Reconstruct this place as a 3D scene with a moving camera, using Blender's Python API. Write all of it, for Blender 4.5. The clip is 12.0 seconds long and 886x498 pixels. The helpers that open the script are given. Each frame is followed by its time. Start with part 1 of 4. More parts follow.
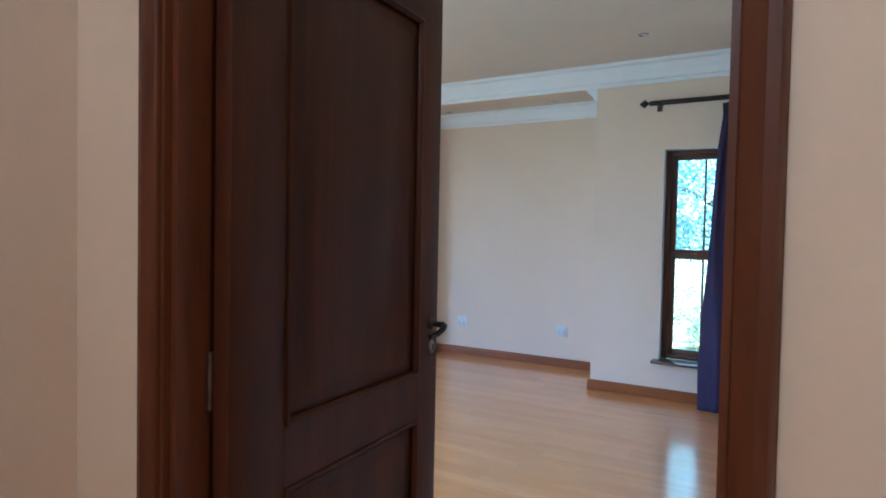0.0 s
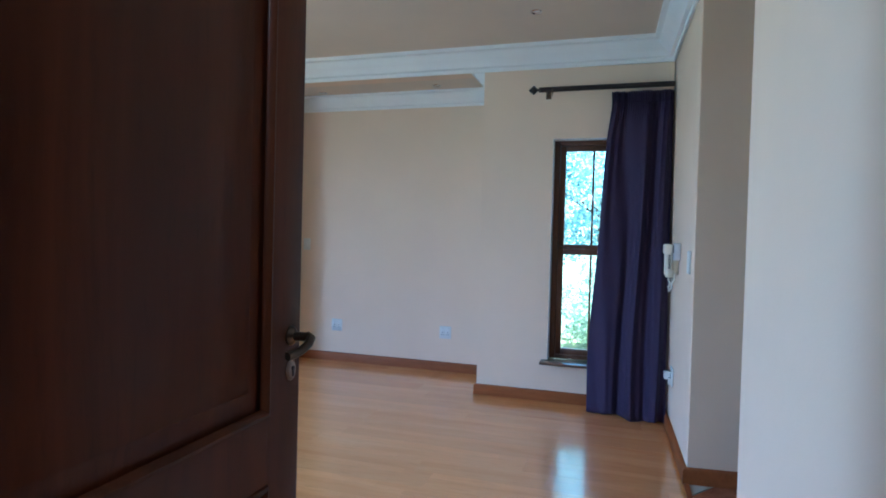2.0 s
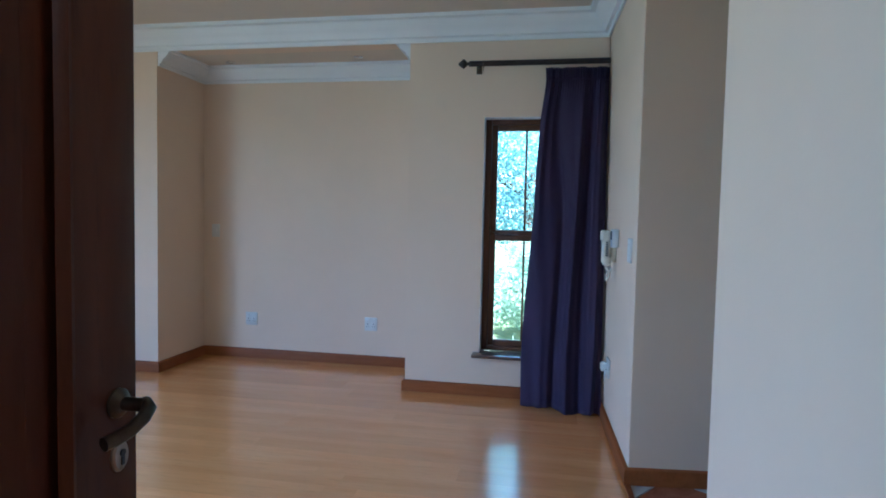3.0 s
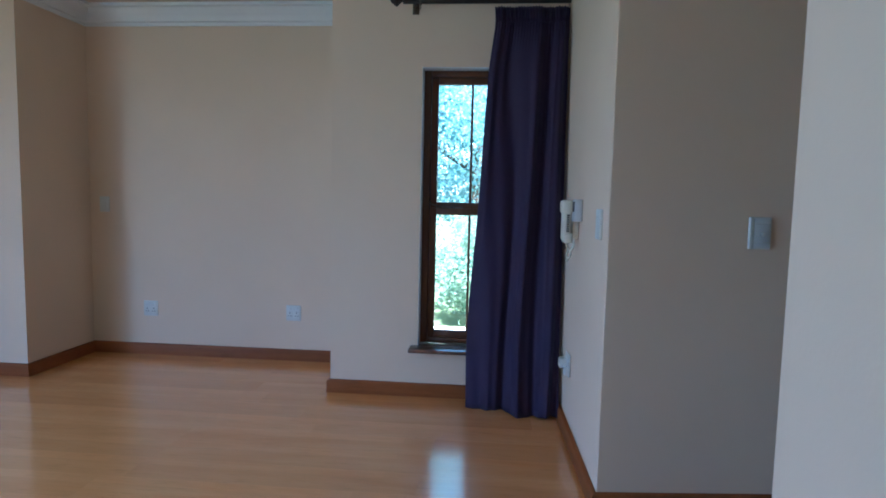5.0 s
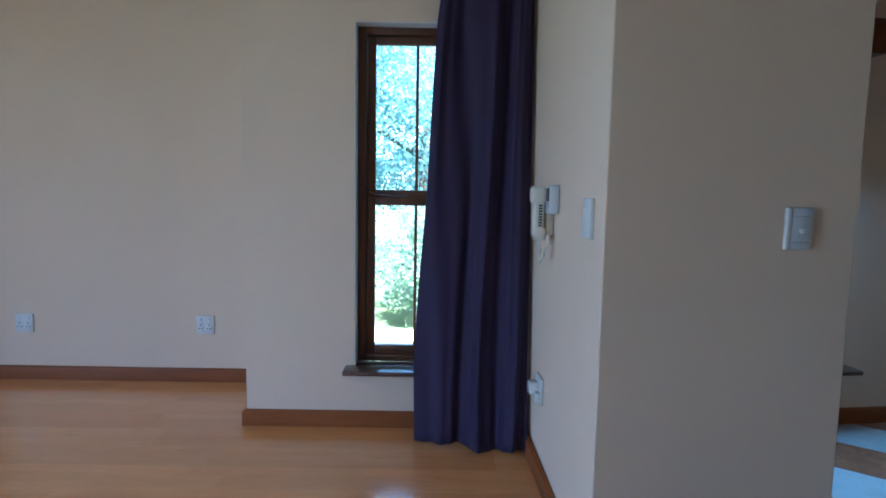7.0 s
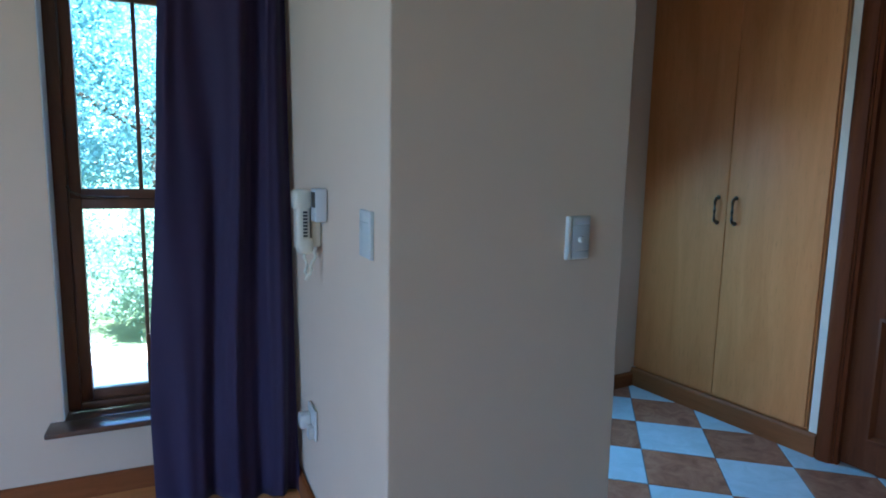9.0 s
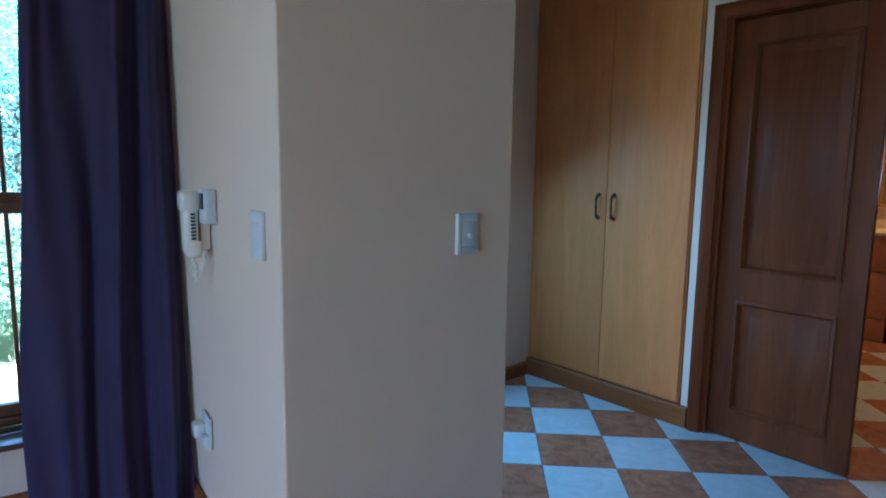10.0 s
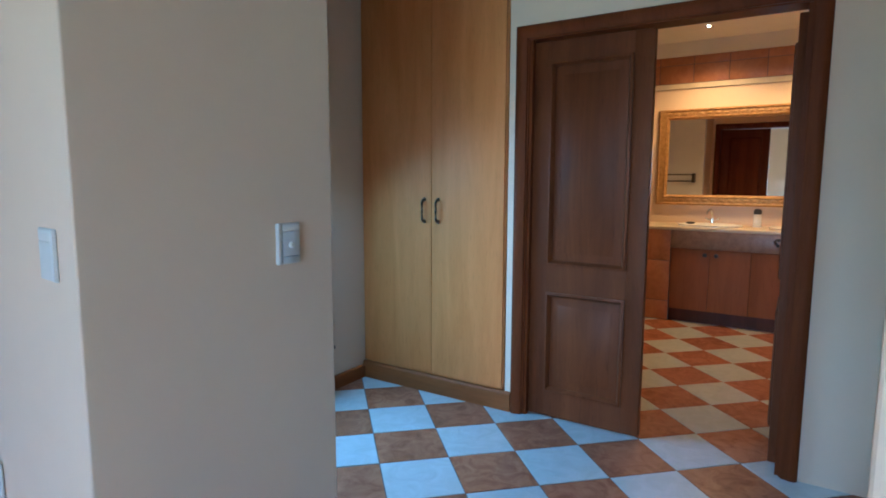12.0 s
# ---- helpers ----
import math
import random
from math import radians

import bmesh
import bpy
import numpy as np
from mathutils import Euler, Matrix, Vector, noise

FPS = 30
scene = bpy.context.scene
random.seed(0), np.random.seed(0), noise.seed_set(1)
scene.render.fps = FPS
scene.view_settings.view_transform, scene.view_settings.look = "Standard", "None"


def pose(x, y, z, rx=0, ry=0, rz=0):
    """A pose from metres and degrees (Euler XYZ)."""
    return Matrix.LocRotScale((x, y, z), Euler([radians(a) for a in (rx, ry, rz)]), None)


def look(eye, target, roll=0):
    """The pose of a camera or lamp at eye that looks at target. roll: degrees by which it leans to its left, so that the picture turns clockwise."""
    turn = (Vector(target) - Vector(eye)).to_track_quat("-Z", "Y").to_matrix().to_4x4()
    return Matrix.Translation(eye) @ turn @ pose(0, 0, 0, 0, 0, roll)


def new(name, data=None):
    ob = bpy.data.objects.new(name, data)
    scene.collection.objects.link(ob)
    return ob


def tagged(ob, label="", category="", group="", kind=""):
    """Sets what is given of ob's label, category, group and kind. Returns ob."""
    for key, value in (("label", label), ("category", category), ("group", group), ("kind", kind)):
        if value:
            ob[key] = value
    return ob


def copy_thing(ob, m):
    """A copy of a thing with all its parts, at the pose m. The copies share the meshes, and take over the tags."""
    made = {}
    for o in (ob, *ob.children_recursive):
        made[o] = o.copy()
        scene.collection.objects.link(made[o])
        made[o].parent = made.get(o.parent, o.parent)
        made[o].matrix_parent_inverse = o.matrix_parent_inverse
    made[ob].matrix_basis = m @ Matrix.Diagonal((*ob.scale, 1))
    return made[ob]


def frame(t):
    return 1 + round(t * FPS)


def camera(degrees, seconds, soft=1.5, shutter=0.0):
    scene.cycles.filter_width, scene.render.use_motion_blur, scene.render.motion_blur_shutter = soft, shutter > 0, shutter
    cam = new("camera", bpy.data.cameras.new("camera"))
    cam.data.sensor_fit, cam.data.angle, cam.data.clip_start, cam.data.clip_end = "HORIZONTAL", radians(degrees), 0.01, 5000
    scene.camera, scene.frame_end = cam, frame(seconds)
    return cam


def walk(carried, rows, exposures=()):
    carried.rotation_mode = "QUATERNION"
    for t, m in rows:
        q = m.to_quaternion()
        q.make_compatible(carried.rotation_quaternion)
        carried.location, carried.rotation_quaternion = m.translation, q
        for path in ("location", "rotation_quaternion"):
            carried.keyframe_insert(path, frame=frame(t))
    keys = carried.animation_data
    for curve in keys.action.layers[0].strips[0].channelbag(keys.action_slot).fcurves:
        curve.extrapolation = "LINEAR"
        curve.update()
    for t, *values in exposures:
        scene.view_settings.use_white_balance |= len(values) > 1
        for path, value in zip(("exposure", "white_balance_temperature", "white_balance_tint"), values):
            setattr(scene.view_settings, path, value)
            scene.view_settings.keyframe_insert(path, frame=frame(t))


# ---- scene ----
cam = camera(74.4, 12.0, soft=1.8)
PATH = [
    (0, (1.022, 0.524, 1.314), (0.041, 2.27, 1.258), 1.1),
    (0.5, (0.926, 0.631, 1.323), (-0.022, 2.39, 1.262), 1.1),
    (1, (0.85, 0.751, 1.347), (-0.056, 2.532, 1.275), 1.0),
    (1.5, (0.797, 0.839, 1.303), (0.034, 2.687, 1.243), 1.4),
    (2, (0.789, 0.97, 1.251), (0.199, 2.881, 1.208), 1.5),
    (2.5, (0.74, 1.164, 1.268), (0.302, 3.114, 1.208), 1.5),
    (3, (0.707, 1.296, 1.287), (0.362, 3.264, 1.184), 1.2),
    (3.5, (0.703, 1.491, 1.25), (0.423, 3.468, 1.138), 1.4),
    (5.5, (0.696, 2.114, 1.234), (0.541, 4.099, 1.047), 1.1),
    (6, (0.682, 2.302, 1.24), (0.544, 4.288, 1.044), 1.0),
    (6.5, (0.653, 2.453, 1.234), (0.577, 4.44, 1.026), 1.0),
    (6.7, (0.663, 2.51, 1.225), (0.615, 4.499, 1.019), 1.0),
    (8.3, (0.699, 2.907, 1.301), (1.197, 4.826, 1.036), 1.0),
    (8.5, (0.699, 2.929, 1.302), (1.298, 4.819, 1.038), 1.0),
    (9, (0.703, 2.945, 1.31), (1.513, 4.754, 1.045), 1.1),
    (9.5, (0.7, 2.917, 1.309), (1.663, 4.651, 1.051), 0.9),
    (10, (0.704, 2.892, 1.308), (1.805, 4.542, 1.05), 0.8),
    (10.5, (0.701, 2.864, 1.305), (1.92, 4.429, 1.055), 0.6),
    (11, (0.702, 2.843, 1.309), (2.025, 4.322, 1.06), 0.5),
    (11.5, (0.703, 2.82, 1.314), (2.124, 4.206, 1.069), 0.4),
    (12, (0.708, 2.808, 1.325), (2.214, 4.102, 1.084), 0.2),
]
walk(cam, [(t, look(eye, target, roll)) for t, eye, target, roll in PATH], [(0.0, 4.42, 4800, 17), (0.5, 4.3, 4800, 17), (1.0, 4.6, 4750, 17), (2.0, 4.2, 4750, 17), (2.5, 3.95, 4750, 18), (3.0, 3.92, 4750, 17), (3.5, 3.7, 4700, 17), (5.5, 3.72, 4850, 18), (6.5, 3.84, 4900, 18), (9.0, 3.8, 4750, 16), (10.0, 3.95, 4750, 16), (12.0, 4.5, 4950, 16)])


# ---------------------------------------------------------------- world, sun, lights
world = bpy.data.worlds.new("sky")
scene.world = world
world.use_nodes = True
wn = world.node_tree
sky = wn.nodes.new("ShaderNodeTexSky")
sky.sky_type, sky.sun_disc = "NISHITA", False
sky.sun_elevation, sky.sun_rotation = radians(68), radians(160)
sky.altitude, sky.air_density, sky.dust_density = 100, 1.0, 1.0
bg = wn.nodes["Background"]
bg.inputs["Strength"].default_value = 0.15
wn.links.new(sky.outputs["Color"], bg.inputs["Color"])


def lamp(name, kind, m, energy, color=(1, 1, 1), size=0.1, size_y=None, angle=None, spot=None, spread=180):
    data = bpy.data.lights.new(name, kind)
    data.energy, data.color = energy, color
    if kind == "AREA":
        data.size, data.spread = size, radians(spread)
        if size_y:
            data.shape, data.size_y = "RECTANGLE", size_y
    elif kind == "SUN":
        data.angle = radians(angle)
    else:
        data.shadow_soft_size = size
    if spot:
        data.spot_size, data.spot_blend = radians(spot), 0.6
    ob = new(name, data)
    ob.matrix_world = m
    return ob


# the dressing room and the bathroom stand at a slight angle to the bedroom
BLOCK = Matrix.Translation((3.4, 4.6, 0)) @ Matrix.Rotation(radians(7.4), 4, "Z") @ Matrix.Translation((-3.4, -4.6, 0))


def turn_block(before):
    """Turn every top-level object made since then into the angle of the dressing room."""
    for ob in scene.objects:
        if ob not in before and ob.parent is None:
            ob.matrix_basis = BLOCK @ ob.matrix_basis


lamp("sun", "SUN", look((2, -6, 18), (0.8, 1.0, 0)), 5.0, (1.0, 0.95, 0.86), angle=0.5)
# daylight through the wide opening of the west wall
lamp("west_daylight", "AREA", look((-3.72, 2.15, 1.35), (-2.5, 2.22, 0.0)), 4.6, (0.27, 0.65, 1.0), 1.3, 1.7)
# daylight through the dressing room window
lamp("north_daylight", "AREA", BLOCK @ look((2.44, 5.92, 1.30), (2.60, 5.13, 0.0)), 1.35, (0.26, 0.645, 0.95), 0.5, 1.4, spread=145)
# bathroom downlights: the first is real, the second unseen and added for warm light
for lx, ly in ((6.145, 4.125), (6.145, 3.1)):
    lamp("bathroom_bulb", "SPOT", BLOCK @ look((lx, ly, 2.61), (lx, ly, 0)), 3.1, (1.0, 0.57, 0.17), 0.04, spot=140)
# unseen point lamp added to light the passage walls, without a fitting
lamp("passage_fill", "POINT", pose(0.9, -0.5, 2.45), 1.5, (0.78, 0.93, 0.86), 0.08)

# ---------------------------------------------------------------- materials


def nodes(name):
    m = bpy.data.materials.new(name)
    m.use_nodes = True
    t = m.node_tree
    return m, t, t.nodes["Principled BSDF"]


def node(t, kind, **kw):
    n = t.nodes.new(kind)
    for k, v in kw.items():
        n.inputs[k.replace("_", " ")].default_value = v
    return n


def rgb(c, k=1.0):
    return (c[0] * k, c[1] * k, c[2] * k, 1)


def coords(t, stretch=(1, 1, 1), shuffle=False):
    tc, mp = t.nodes.new("ShaderNodeTexCoord"), t.nodes.new("ShaderNodeMapping")
    mp.inputs["Scale"].default_value = stretch
    t.links.new(tc.outputs["Object"], mp.inputs["Vector"])
    if shuffle:
        info, comb = t.nodes.new("ShaderNodeObjectInfo"), t.nodes.new("ShaderNodeVectorMath")
        comb.operation = "SCALE"
        comb.inputs[0].default_value = (37.0, 91.0, 53.0)
        t.links.new(info.outputs["Random"], comb.inputs["Scale"])
        t.links.new(comb.outputs["Vector"], mp.inputs["Location"])
        return mp.outputs["Vector"], info.outputs["Random"]
    return mp.outputs["Vector"], None


def mix(t, a, b, fac):
    n = t.nodes.new("ShaderNodeMix")
    n.data_type = "RGBA"
    for sock, v in ((n.inputs[6], a), (n.inputs[7], b), (n.inputs[0], fac)):
        if isinstance(v, bpy.types.NodeSocket):
            t.links.new(v, sock)
        else:
            sock.default_value = v
    return n.outputs[2]


def ramp(t, src, lo, hi):
    n = t.nodes.new("ShaderNodeMapRange")
    n.inputs["From Min"].default_value, n.inputs["From Max"].default_value = lo, hi
    t.links.new(src, n.inputs["Value"])
    return n.outputs["Result"]


def bump(t, bsdf, src, strength, distance=0.002):
    b = node(t, "ShaderNodeBump", Strength=strength, Distance=distance)
    t.links.new(src, b.inputs["Height"])
    t.links.new(b.outputs["Normal"], bsdf.inputs["Normal"])


def plain(name, c, c2=None, rough=0.5, scale=3.0, fine=150.0, relief=0.15, metal=0.0, coat=0.0, stretch=(1, 1, 1), shuffle=False):
    """Paint, plaster, metal, plastic: two scales of mottling and a fine relief."""
    m, t, b = nodes(name)
    vec, rnd = coords(t, stretch, shuffle)
    n1 = node(t, "ShaderNodeTexNoise", Scale=scale, Detail=5.0, Roughness=0.6)
    n2 = node(t, "ShaderNodeTexNoise", Scale=fine, Detail=3.0)
    for n in (n1, n2):
        t.links.new(vec, n.inputs["Vector"])
    c2 = c2 or tuple(v * 0.88 for v in c)
    col = mix(t, rgb(c), rgb(c2), ramp(t, n1.outputs["Fac"], 0.35, 0.68))
    t.links.new(col, b.inputs["Base Color"])
    r = t.nodes.new("ShaderNodeMapRange")
    r.inputs["To Min"].default_value, r.inputs["To Max"].default_value = rough * 0.85, min(1, rough * 1.15)
    t.links.new(n1.outputs["Fac"], r.inputs["Value"])
    t.links.new(r.outputs["Result"], b.inputs["Roughness"])
    b.inputs["Metallic"].default_value, b.inputs["Coat Weight"].default_value = metal, coat
    bump(t, b, n2.outputs["Fac"], relief)
    return m


def wood(name, dark, light, axis="z", rough=0.4, coat=0.2, scale=1.0, shuffle=False, relief=0.2, vary=0.0, spec=0.5, strips=False):
    """Grain drawn out along one axis, with broad bands and fine pores."""
    m, t, b = nodes(name)
    k = {"x": (0.12, 1, 1), "y": (1, 0.12, 1), "z": (1, 1, 0.12)}[axis]
    vec, rnd = coords(t, tuple(v * scale for v in k), shuffle)
    n1 = node(t, "ShaderNodeTexNoise", Scale=7.0, Detail=6.0, Roughness=0.65, Distortion=0.6)
    n2 = node(t, "ShaderNodeTexNoise", Scale=60.0, Detail=4.0, Roughness=0.7)
    for n in (n1, n2):
        t.links.new(vec, n.inputs["Vector"])
    col = mix(t, rgb(dark), rgb(light), ramp(t, n1.outputs["Fac"], 0.3, 0.7))
    col = mix(t, col, rgb(dark, 0.75), ramp(t, n2.outputs["Fac"], 0.55, 0.9))
    if strips:
        tc = t.nodes.new("ShaderNodeTexCoord")
        br = node(t, "ShaderNodeTexBrick", Color1=(0.94, 0.94, 0.94, 1), Color2=(1.03, 1.03, 1.03, 1), Mortar=(0.93, 0.93, 0.93, 1), Scale=1.0, Mortar_Size=0.0006, Bias=0.0)
        br.inputs["Brick Width"].default_value, br.inputs["Row Height"].default_value = 0.428, 0.064
        br.offset, br.offset_frequency = 0.37, 2
        t.links.new(tc.outputs["Object"], br.inputs["Vector"])
        mul = t.nodes.new("ShaderNodeMix")
        mul.data_type, mul.blend_type = "RGBA", "MULTIPLY"
        mul.inputs[0].default_value = 1.0
        t.links.new(col, mul.inputs[6])
        t.links.new(br.outputs["Color"], mul.inputs[7])
        col = mul.outputs[2]
    if shuffle and vary:
        hsv = t.nodes.new("ShaderNodeHueSaturation")
        mr = t.nodes.new("ShaderNodeMapRange")
        mr.inputs["To Min"].default_value, mr.inputs["To Max"].default_value = 1 - vary, 1 + vary
        t.links.new(rnd, mr.inputs["Value"])
        t.links.new(mr.outputs["Result"], hsv.inputs["Value"])
        t.links.new(col, hsv.inputs["Color"])
        col = hsv.outputs["Color"]
    t.links.new(col, b.inputs["Base Color"])
    b.inputs["Roughness"].default_value, b.inputs["Coat Weight"].default_value = rough, coat
    b.inputs["Coat Roughness"].default_value = 0.13
    b.inputs["Specular IOR Level"].default_value = spec
    bump(t, b, n2.outputs["Fac"], relief, 0.0008)
    return m


def tile_mat(name, c, c2, rough, vary, shuffle=True):
    m, t, b = nodes(name)
    vec, rnd = coords(t, (1, 1, 1), shuffle)
    n1 = node(t, "ShaderNodeTexNoise", Scale=9.0, Detail=7.0, Roughness=0.65, Distortion=1.2)
    n2 = node(t, "ShaderNodeTexNoise", Scale=40.0, Detail=4.0)
    for n in (n1, n2):
        t.links.new(vec, n.inputs["Vector"])
    col = mix(t, rgb(c), rgb(c2), ramp(t, n1.outputs["Fac"], 0.35, 0.68))
    hsv = t.nodes.new("ShaderNodeHueSaturation")
    mr = t.nodes.new("ShaderNodeMapRange")
    mr.inputs["To Min"].default_value, mr.inputs["To Max"].default_value = 1 - vary, 1 + vary
    t.links.new(rnd, mr.inputs["Value"])
    t.links.new(mr.outputs["Result"], hsv.inputs["Value"])
    t.links.new(col, hsv.inputs["Color"])
    t.links.new(hsv.outputs["Color"], b.inputs["Base Color"])
    b.inputs["Roughness"].default_value = rough
    bump(t, b, n2.outputs["Fac"], 0.12, 0.0015)
    return m


def glass(name):
    m, t, b = nodes(name)
    out = t.nodes["Material Output"]
    tr, gl, mx = t.nodes.new("ShaderNodeBsdfTransparent"), t.nodes.new("ShaderNodeBsdfGlossy"), t.nodes.new("ShaderNodeMixShader")
    fr = node(t, "ShaderNodeFresnel", IOR=1.45)
    tr.inputs["Color"].default_value = (0.93, 0.97, 0.97, 1)
    gl.inputs["Roughness"].default_value = 0.02
    t.links.new(fr.outputs["Fac"], mx.inputs[0])
    t.links.new(tr.outputs[0], mx.inputs[1])
    t.links.new(gl.outputs[0], mx.inputs[2])
    t.links.new(mx.outputs[0], out.inputs["Surface"])
    return m


def cloth(name, c, c2):
    m, t, b = nodes(name)
    out = t.nodes["Material Output"]
    vec, _ = coords(t)
    n1 = node(t, "ShaderNodeTexNoise", Scale=4.0, Detail=4.0)
    w = node(t, "ShaderNodeTexWave", Scale=260.0, Distortion=1.0)
    t.links.new(vec, n1.inputs["Vector"])
    t.links.new(vec, w.inputs["Vector"])
    col = mix(t, rgb(c), rgb(c2), n1.outputs["Fac"])
    t.links.new(col, b.inputs["Base Color"])
    b.inputs["Roughness"].default_value = 0.75
    b.inputs["Sheen Weight"].default_value = 0.08
    bump(t, b, w.outputs["Fac"], 0.15, 0.0008)
    tl, mx = t.nodes.new("ShaderNodeBsdfTranslucent"), t.nodes.new("ShaderNodeMixShader")
    t.links.new(col, tl.inputs["Color"])
    mx.inputs[0].default_value = 0.22
    t.links.new(b.outputs[0], mx.inputs[1])
    t.links.new(tl.outputs[0], mx.inputs[2])
    t.links.new(mx.outputs[0], out.inputs["Surface"])
    return m


def leaf_mat(name, c, c2):
    m, t, b = nodes(name)
    out = t.nodes["Material Output"]
    geo = t.nodes.new("ShaderNodeNewGeometry")
    col = mix(t, rgb(c), rgb(c2), geo.outputs["Random Per Island"])
    t.links.new(col, b.inputs["Base Color"])
    b.inputs["Roughness"].default_value = 0.75
    b.inputs["Specular IOR Level"].default_value = 0.15
    tl, mx = t.nodes.new("ShaderNodeBsdfTranslucent"), t.nodes.new("ShaderNodeMixShader")
    t.links.new(col, tl.inputs["Color"])
    mx.inputs[0].default_value = 0.55
    t.links.new(b.outputs[0], mx.inputs[1])
    t.links.new(tl.outputs[0], mx.inputs[2])
    t.links.new(mx.outputs[0], out.inputs["Surface"])
    return m


def glow(name, c, strength):
    m, t, b = nodes(name)
    b.inputs["Base Color"].default_value = rgb(c)
    b.inputs["Emission Color"].default_value = rgb(c)
    b.inputs["Emission Strength"].default_value = strength
    return m


M_WALL = plain("cream_plaster", (0.75, 0.575, 0.425), (0.72, 0.548, 0.402), 0.75, 1.3, 90, 0.22)
M_WHITE = plain("white_paint", (0.80, 0.80, 0.80), (0.76, 0.76, 0.76), 0.6, 3, 120, 0.1)
M_CEIL = plain("ceiling_paint", (0.67, 0.555, 0.445), (0.64, 0.53, 0.425), 0.8, 1.5, 60, 0.2)
M_SKIRT = wood("skirting_wood", (0.19, 0.055, 0.015), (0.30, 0.096, 0.028), "x", 0.45, 0.0, spec=0.15)
M_SKIRT_Y = wood("skirting_wood_y", (0.19, 0.055, 0.015), (0.30, 0.096, 0.028), "y", 0.45, 0.0, spec=0.15)
M_DOOR = wood("dark_door_wood", (0.044, 0.011, 0.004), (0.095, 0.026, 0.009), "z", 0.45, 0.04, spec=0.2)
M_FRAME = wood("door_frame_wood", (0.075, 0.020, 0.006), (0.15, 0.042, 0.013), "z", 0.42, 0.08, spec=0.3)
M_BATHDOOR = wood("brown_door_wood", (0.090, 0.024, 0.008), (0.175, 0.050, 0.016), "z", 0.45, 0.0, spec=0.14)
M_FRAME2 = wood("brown_frame_wood", (0.090, 0.020, 0.005), (0.175, 0.042, 0.010), "z", 0.5, 0.0, spec=0.1)
M_WINWOOD = wood("window_wood", (0.070, 0.025, 0.010), (0.150, 0.055, 0.022), "z", 0.4, 0.2)
M_SILL = wood("sill_wood", (0.050, 0.022, 0.014), (0.11, 0.05, 0.03), "x", 0.28, 0.5)
M_PLANK = wood("laminate", (0.76, 0.31, 0.092), (0.88, 0.42, 0.145), "x", 0.24, 1.0, 1.0, True, 0.06, 0.045, strips=True)
M_MAPLE = wood("maple_veneer", (0.61, 0.212, 0.056), (0.73, 0.282, 0.086), "z", 0.5, 0.0, 1.6, spec=0.25)
M_GLASS = glass("window_glass")
M_CURTAIN = cloth("indigo_cloth", (0.024, 0.012, 0.046), (0.038, 0.020, 0.068))
M_BRONZE = plain("antique_bronze", (0.10, 0.075, 0.055), (0.19, 0.15, 0.11), 0.35, 25, 200, 0.1, 0.9)
M_HANDLE = plain("dark_bronze", (0.045, 0.032, 0.025), (0.10, 0.075, 0.055), 0.38, 30, 200, 0.1, 0.8)
M_BRASS = plain("worn_bronze", (0.38, 0.34, 0.30), (0.22, 0.18, 0.15), 0.32, 30, 200, 0.1, 0.9)
M_ROD = plain("blackened_rod", (0.020, 0.017, 0.018), (0.05, 0.035, 0.03), 0.45, 12, 120, 0.2, 0.3)
M_PLASTIC = plain("ivory_plastic", (0.72, 0.66, 0.54), (0.69, 0.63, 0.51), 0.35, 8, 300, 0.03)
M_PLATE = plain("white_plastic", (0.66, 0.65, 0.62), (0.62, 0.61, 0.58), 0.35, 8, 300, 0.03)
M_GREYPL = plain("grey_plastic", (0.60, 0.61, 0.63), (0.57, 0.58, 0.60), 0.4, 8, 300, 0.03)
M_DARKPL = plain("dark_plastic", (0.03, 0.03, 0.035), None, 0.4, 8, 300, 0.03)
M_TILE_W = tile_mat("pale_tile", (0.55, 0.56, 0.55), (0.47, 0.48, 0.46), 0.22, 0.04)
M_TILE_R = tile_mat("terracotta_tile", (0.42, 0.165, 0.085), (0.25, 0.085, 0.042), 0.26, 0.10)
M_TILE_WALL = tile_mat("terracotta_wall_tile", (0.52, 0.22, 0.09), (0.42, 0.16, 0.06), 0.35, 0.08)
M_GROUT = plain("grout", (0.16, 0.13, 0.11), (0.12, 0.10, 0.085), 0.9, 20, 200, 0.3)
M_STONE = plain("brown_stone", (0.34, 0.20, 0.12), (0.22, 0.12, 0.07), 0.3, 14, 120, 0.1)
M_COUNTER = plain("cream_counter", (0.72, 0.62, 0.46), (0.66, 0.55, 0.40), 0.25, 10, 200, 0.05)
M_CABINET = wood("vanity_wood", (0.24, 0.075, 0.022), (0.33, 0.108, 0.034), "z", 0.6, 0.0, spec=0.2)
M_CERAMIC = plain("white_ceramic", (0.82, 0.80, 0.76), (0.80, 0.78, 0.74), 0.1, 4, 200, 0.01)
M_CHROME = plain("chrome", (0.75, 0.75, 0.75), (0.70, 0.70, 0.70), 0.12, 8, 200, 0.02, 1.0)
M_GOLD = plain("gilt_frame", (0.52, 0.30, 0.095), (0.36, 0.19, 0.05), 0.4, 28, 120, 0.35, 0.35)
M_MIRROR = plain("mirror_glass", (0.90, 0.90, 0.90), (0.90, 0.90, 0.90), 0.015, 1, 10, 0.0, 1.0)
M_BRICKWALL = plain("garden_plaster", (0.42, 0.36, 0.26), (0.36, 0.31, 0.22), 0.85, 2, 60, 0.3)
M_PAVING = plain("pale_paving", (0.72, 0.62, 0.46), (0.62, 0.53, 0.39), 0.85, 2, 60, 0.3)
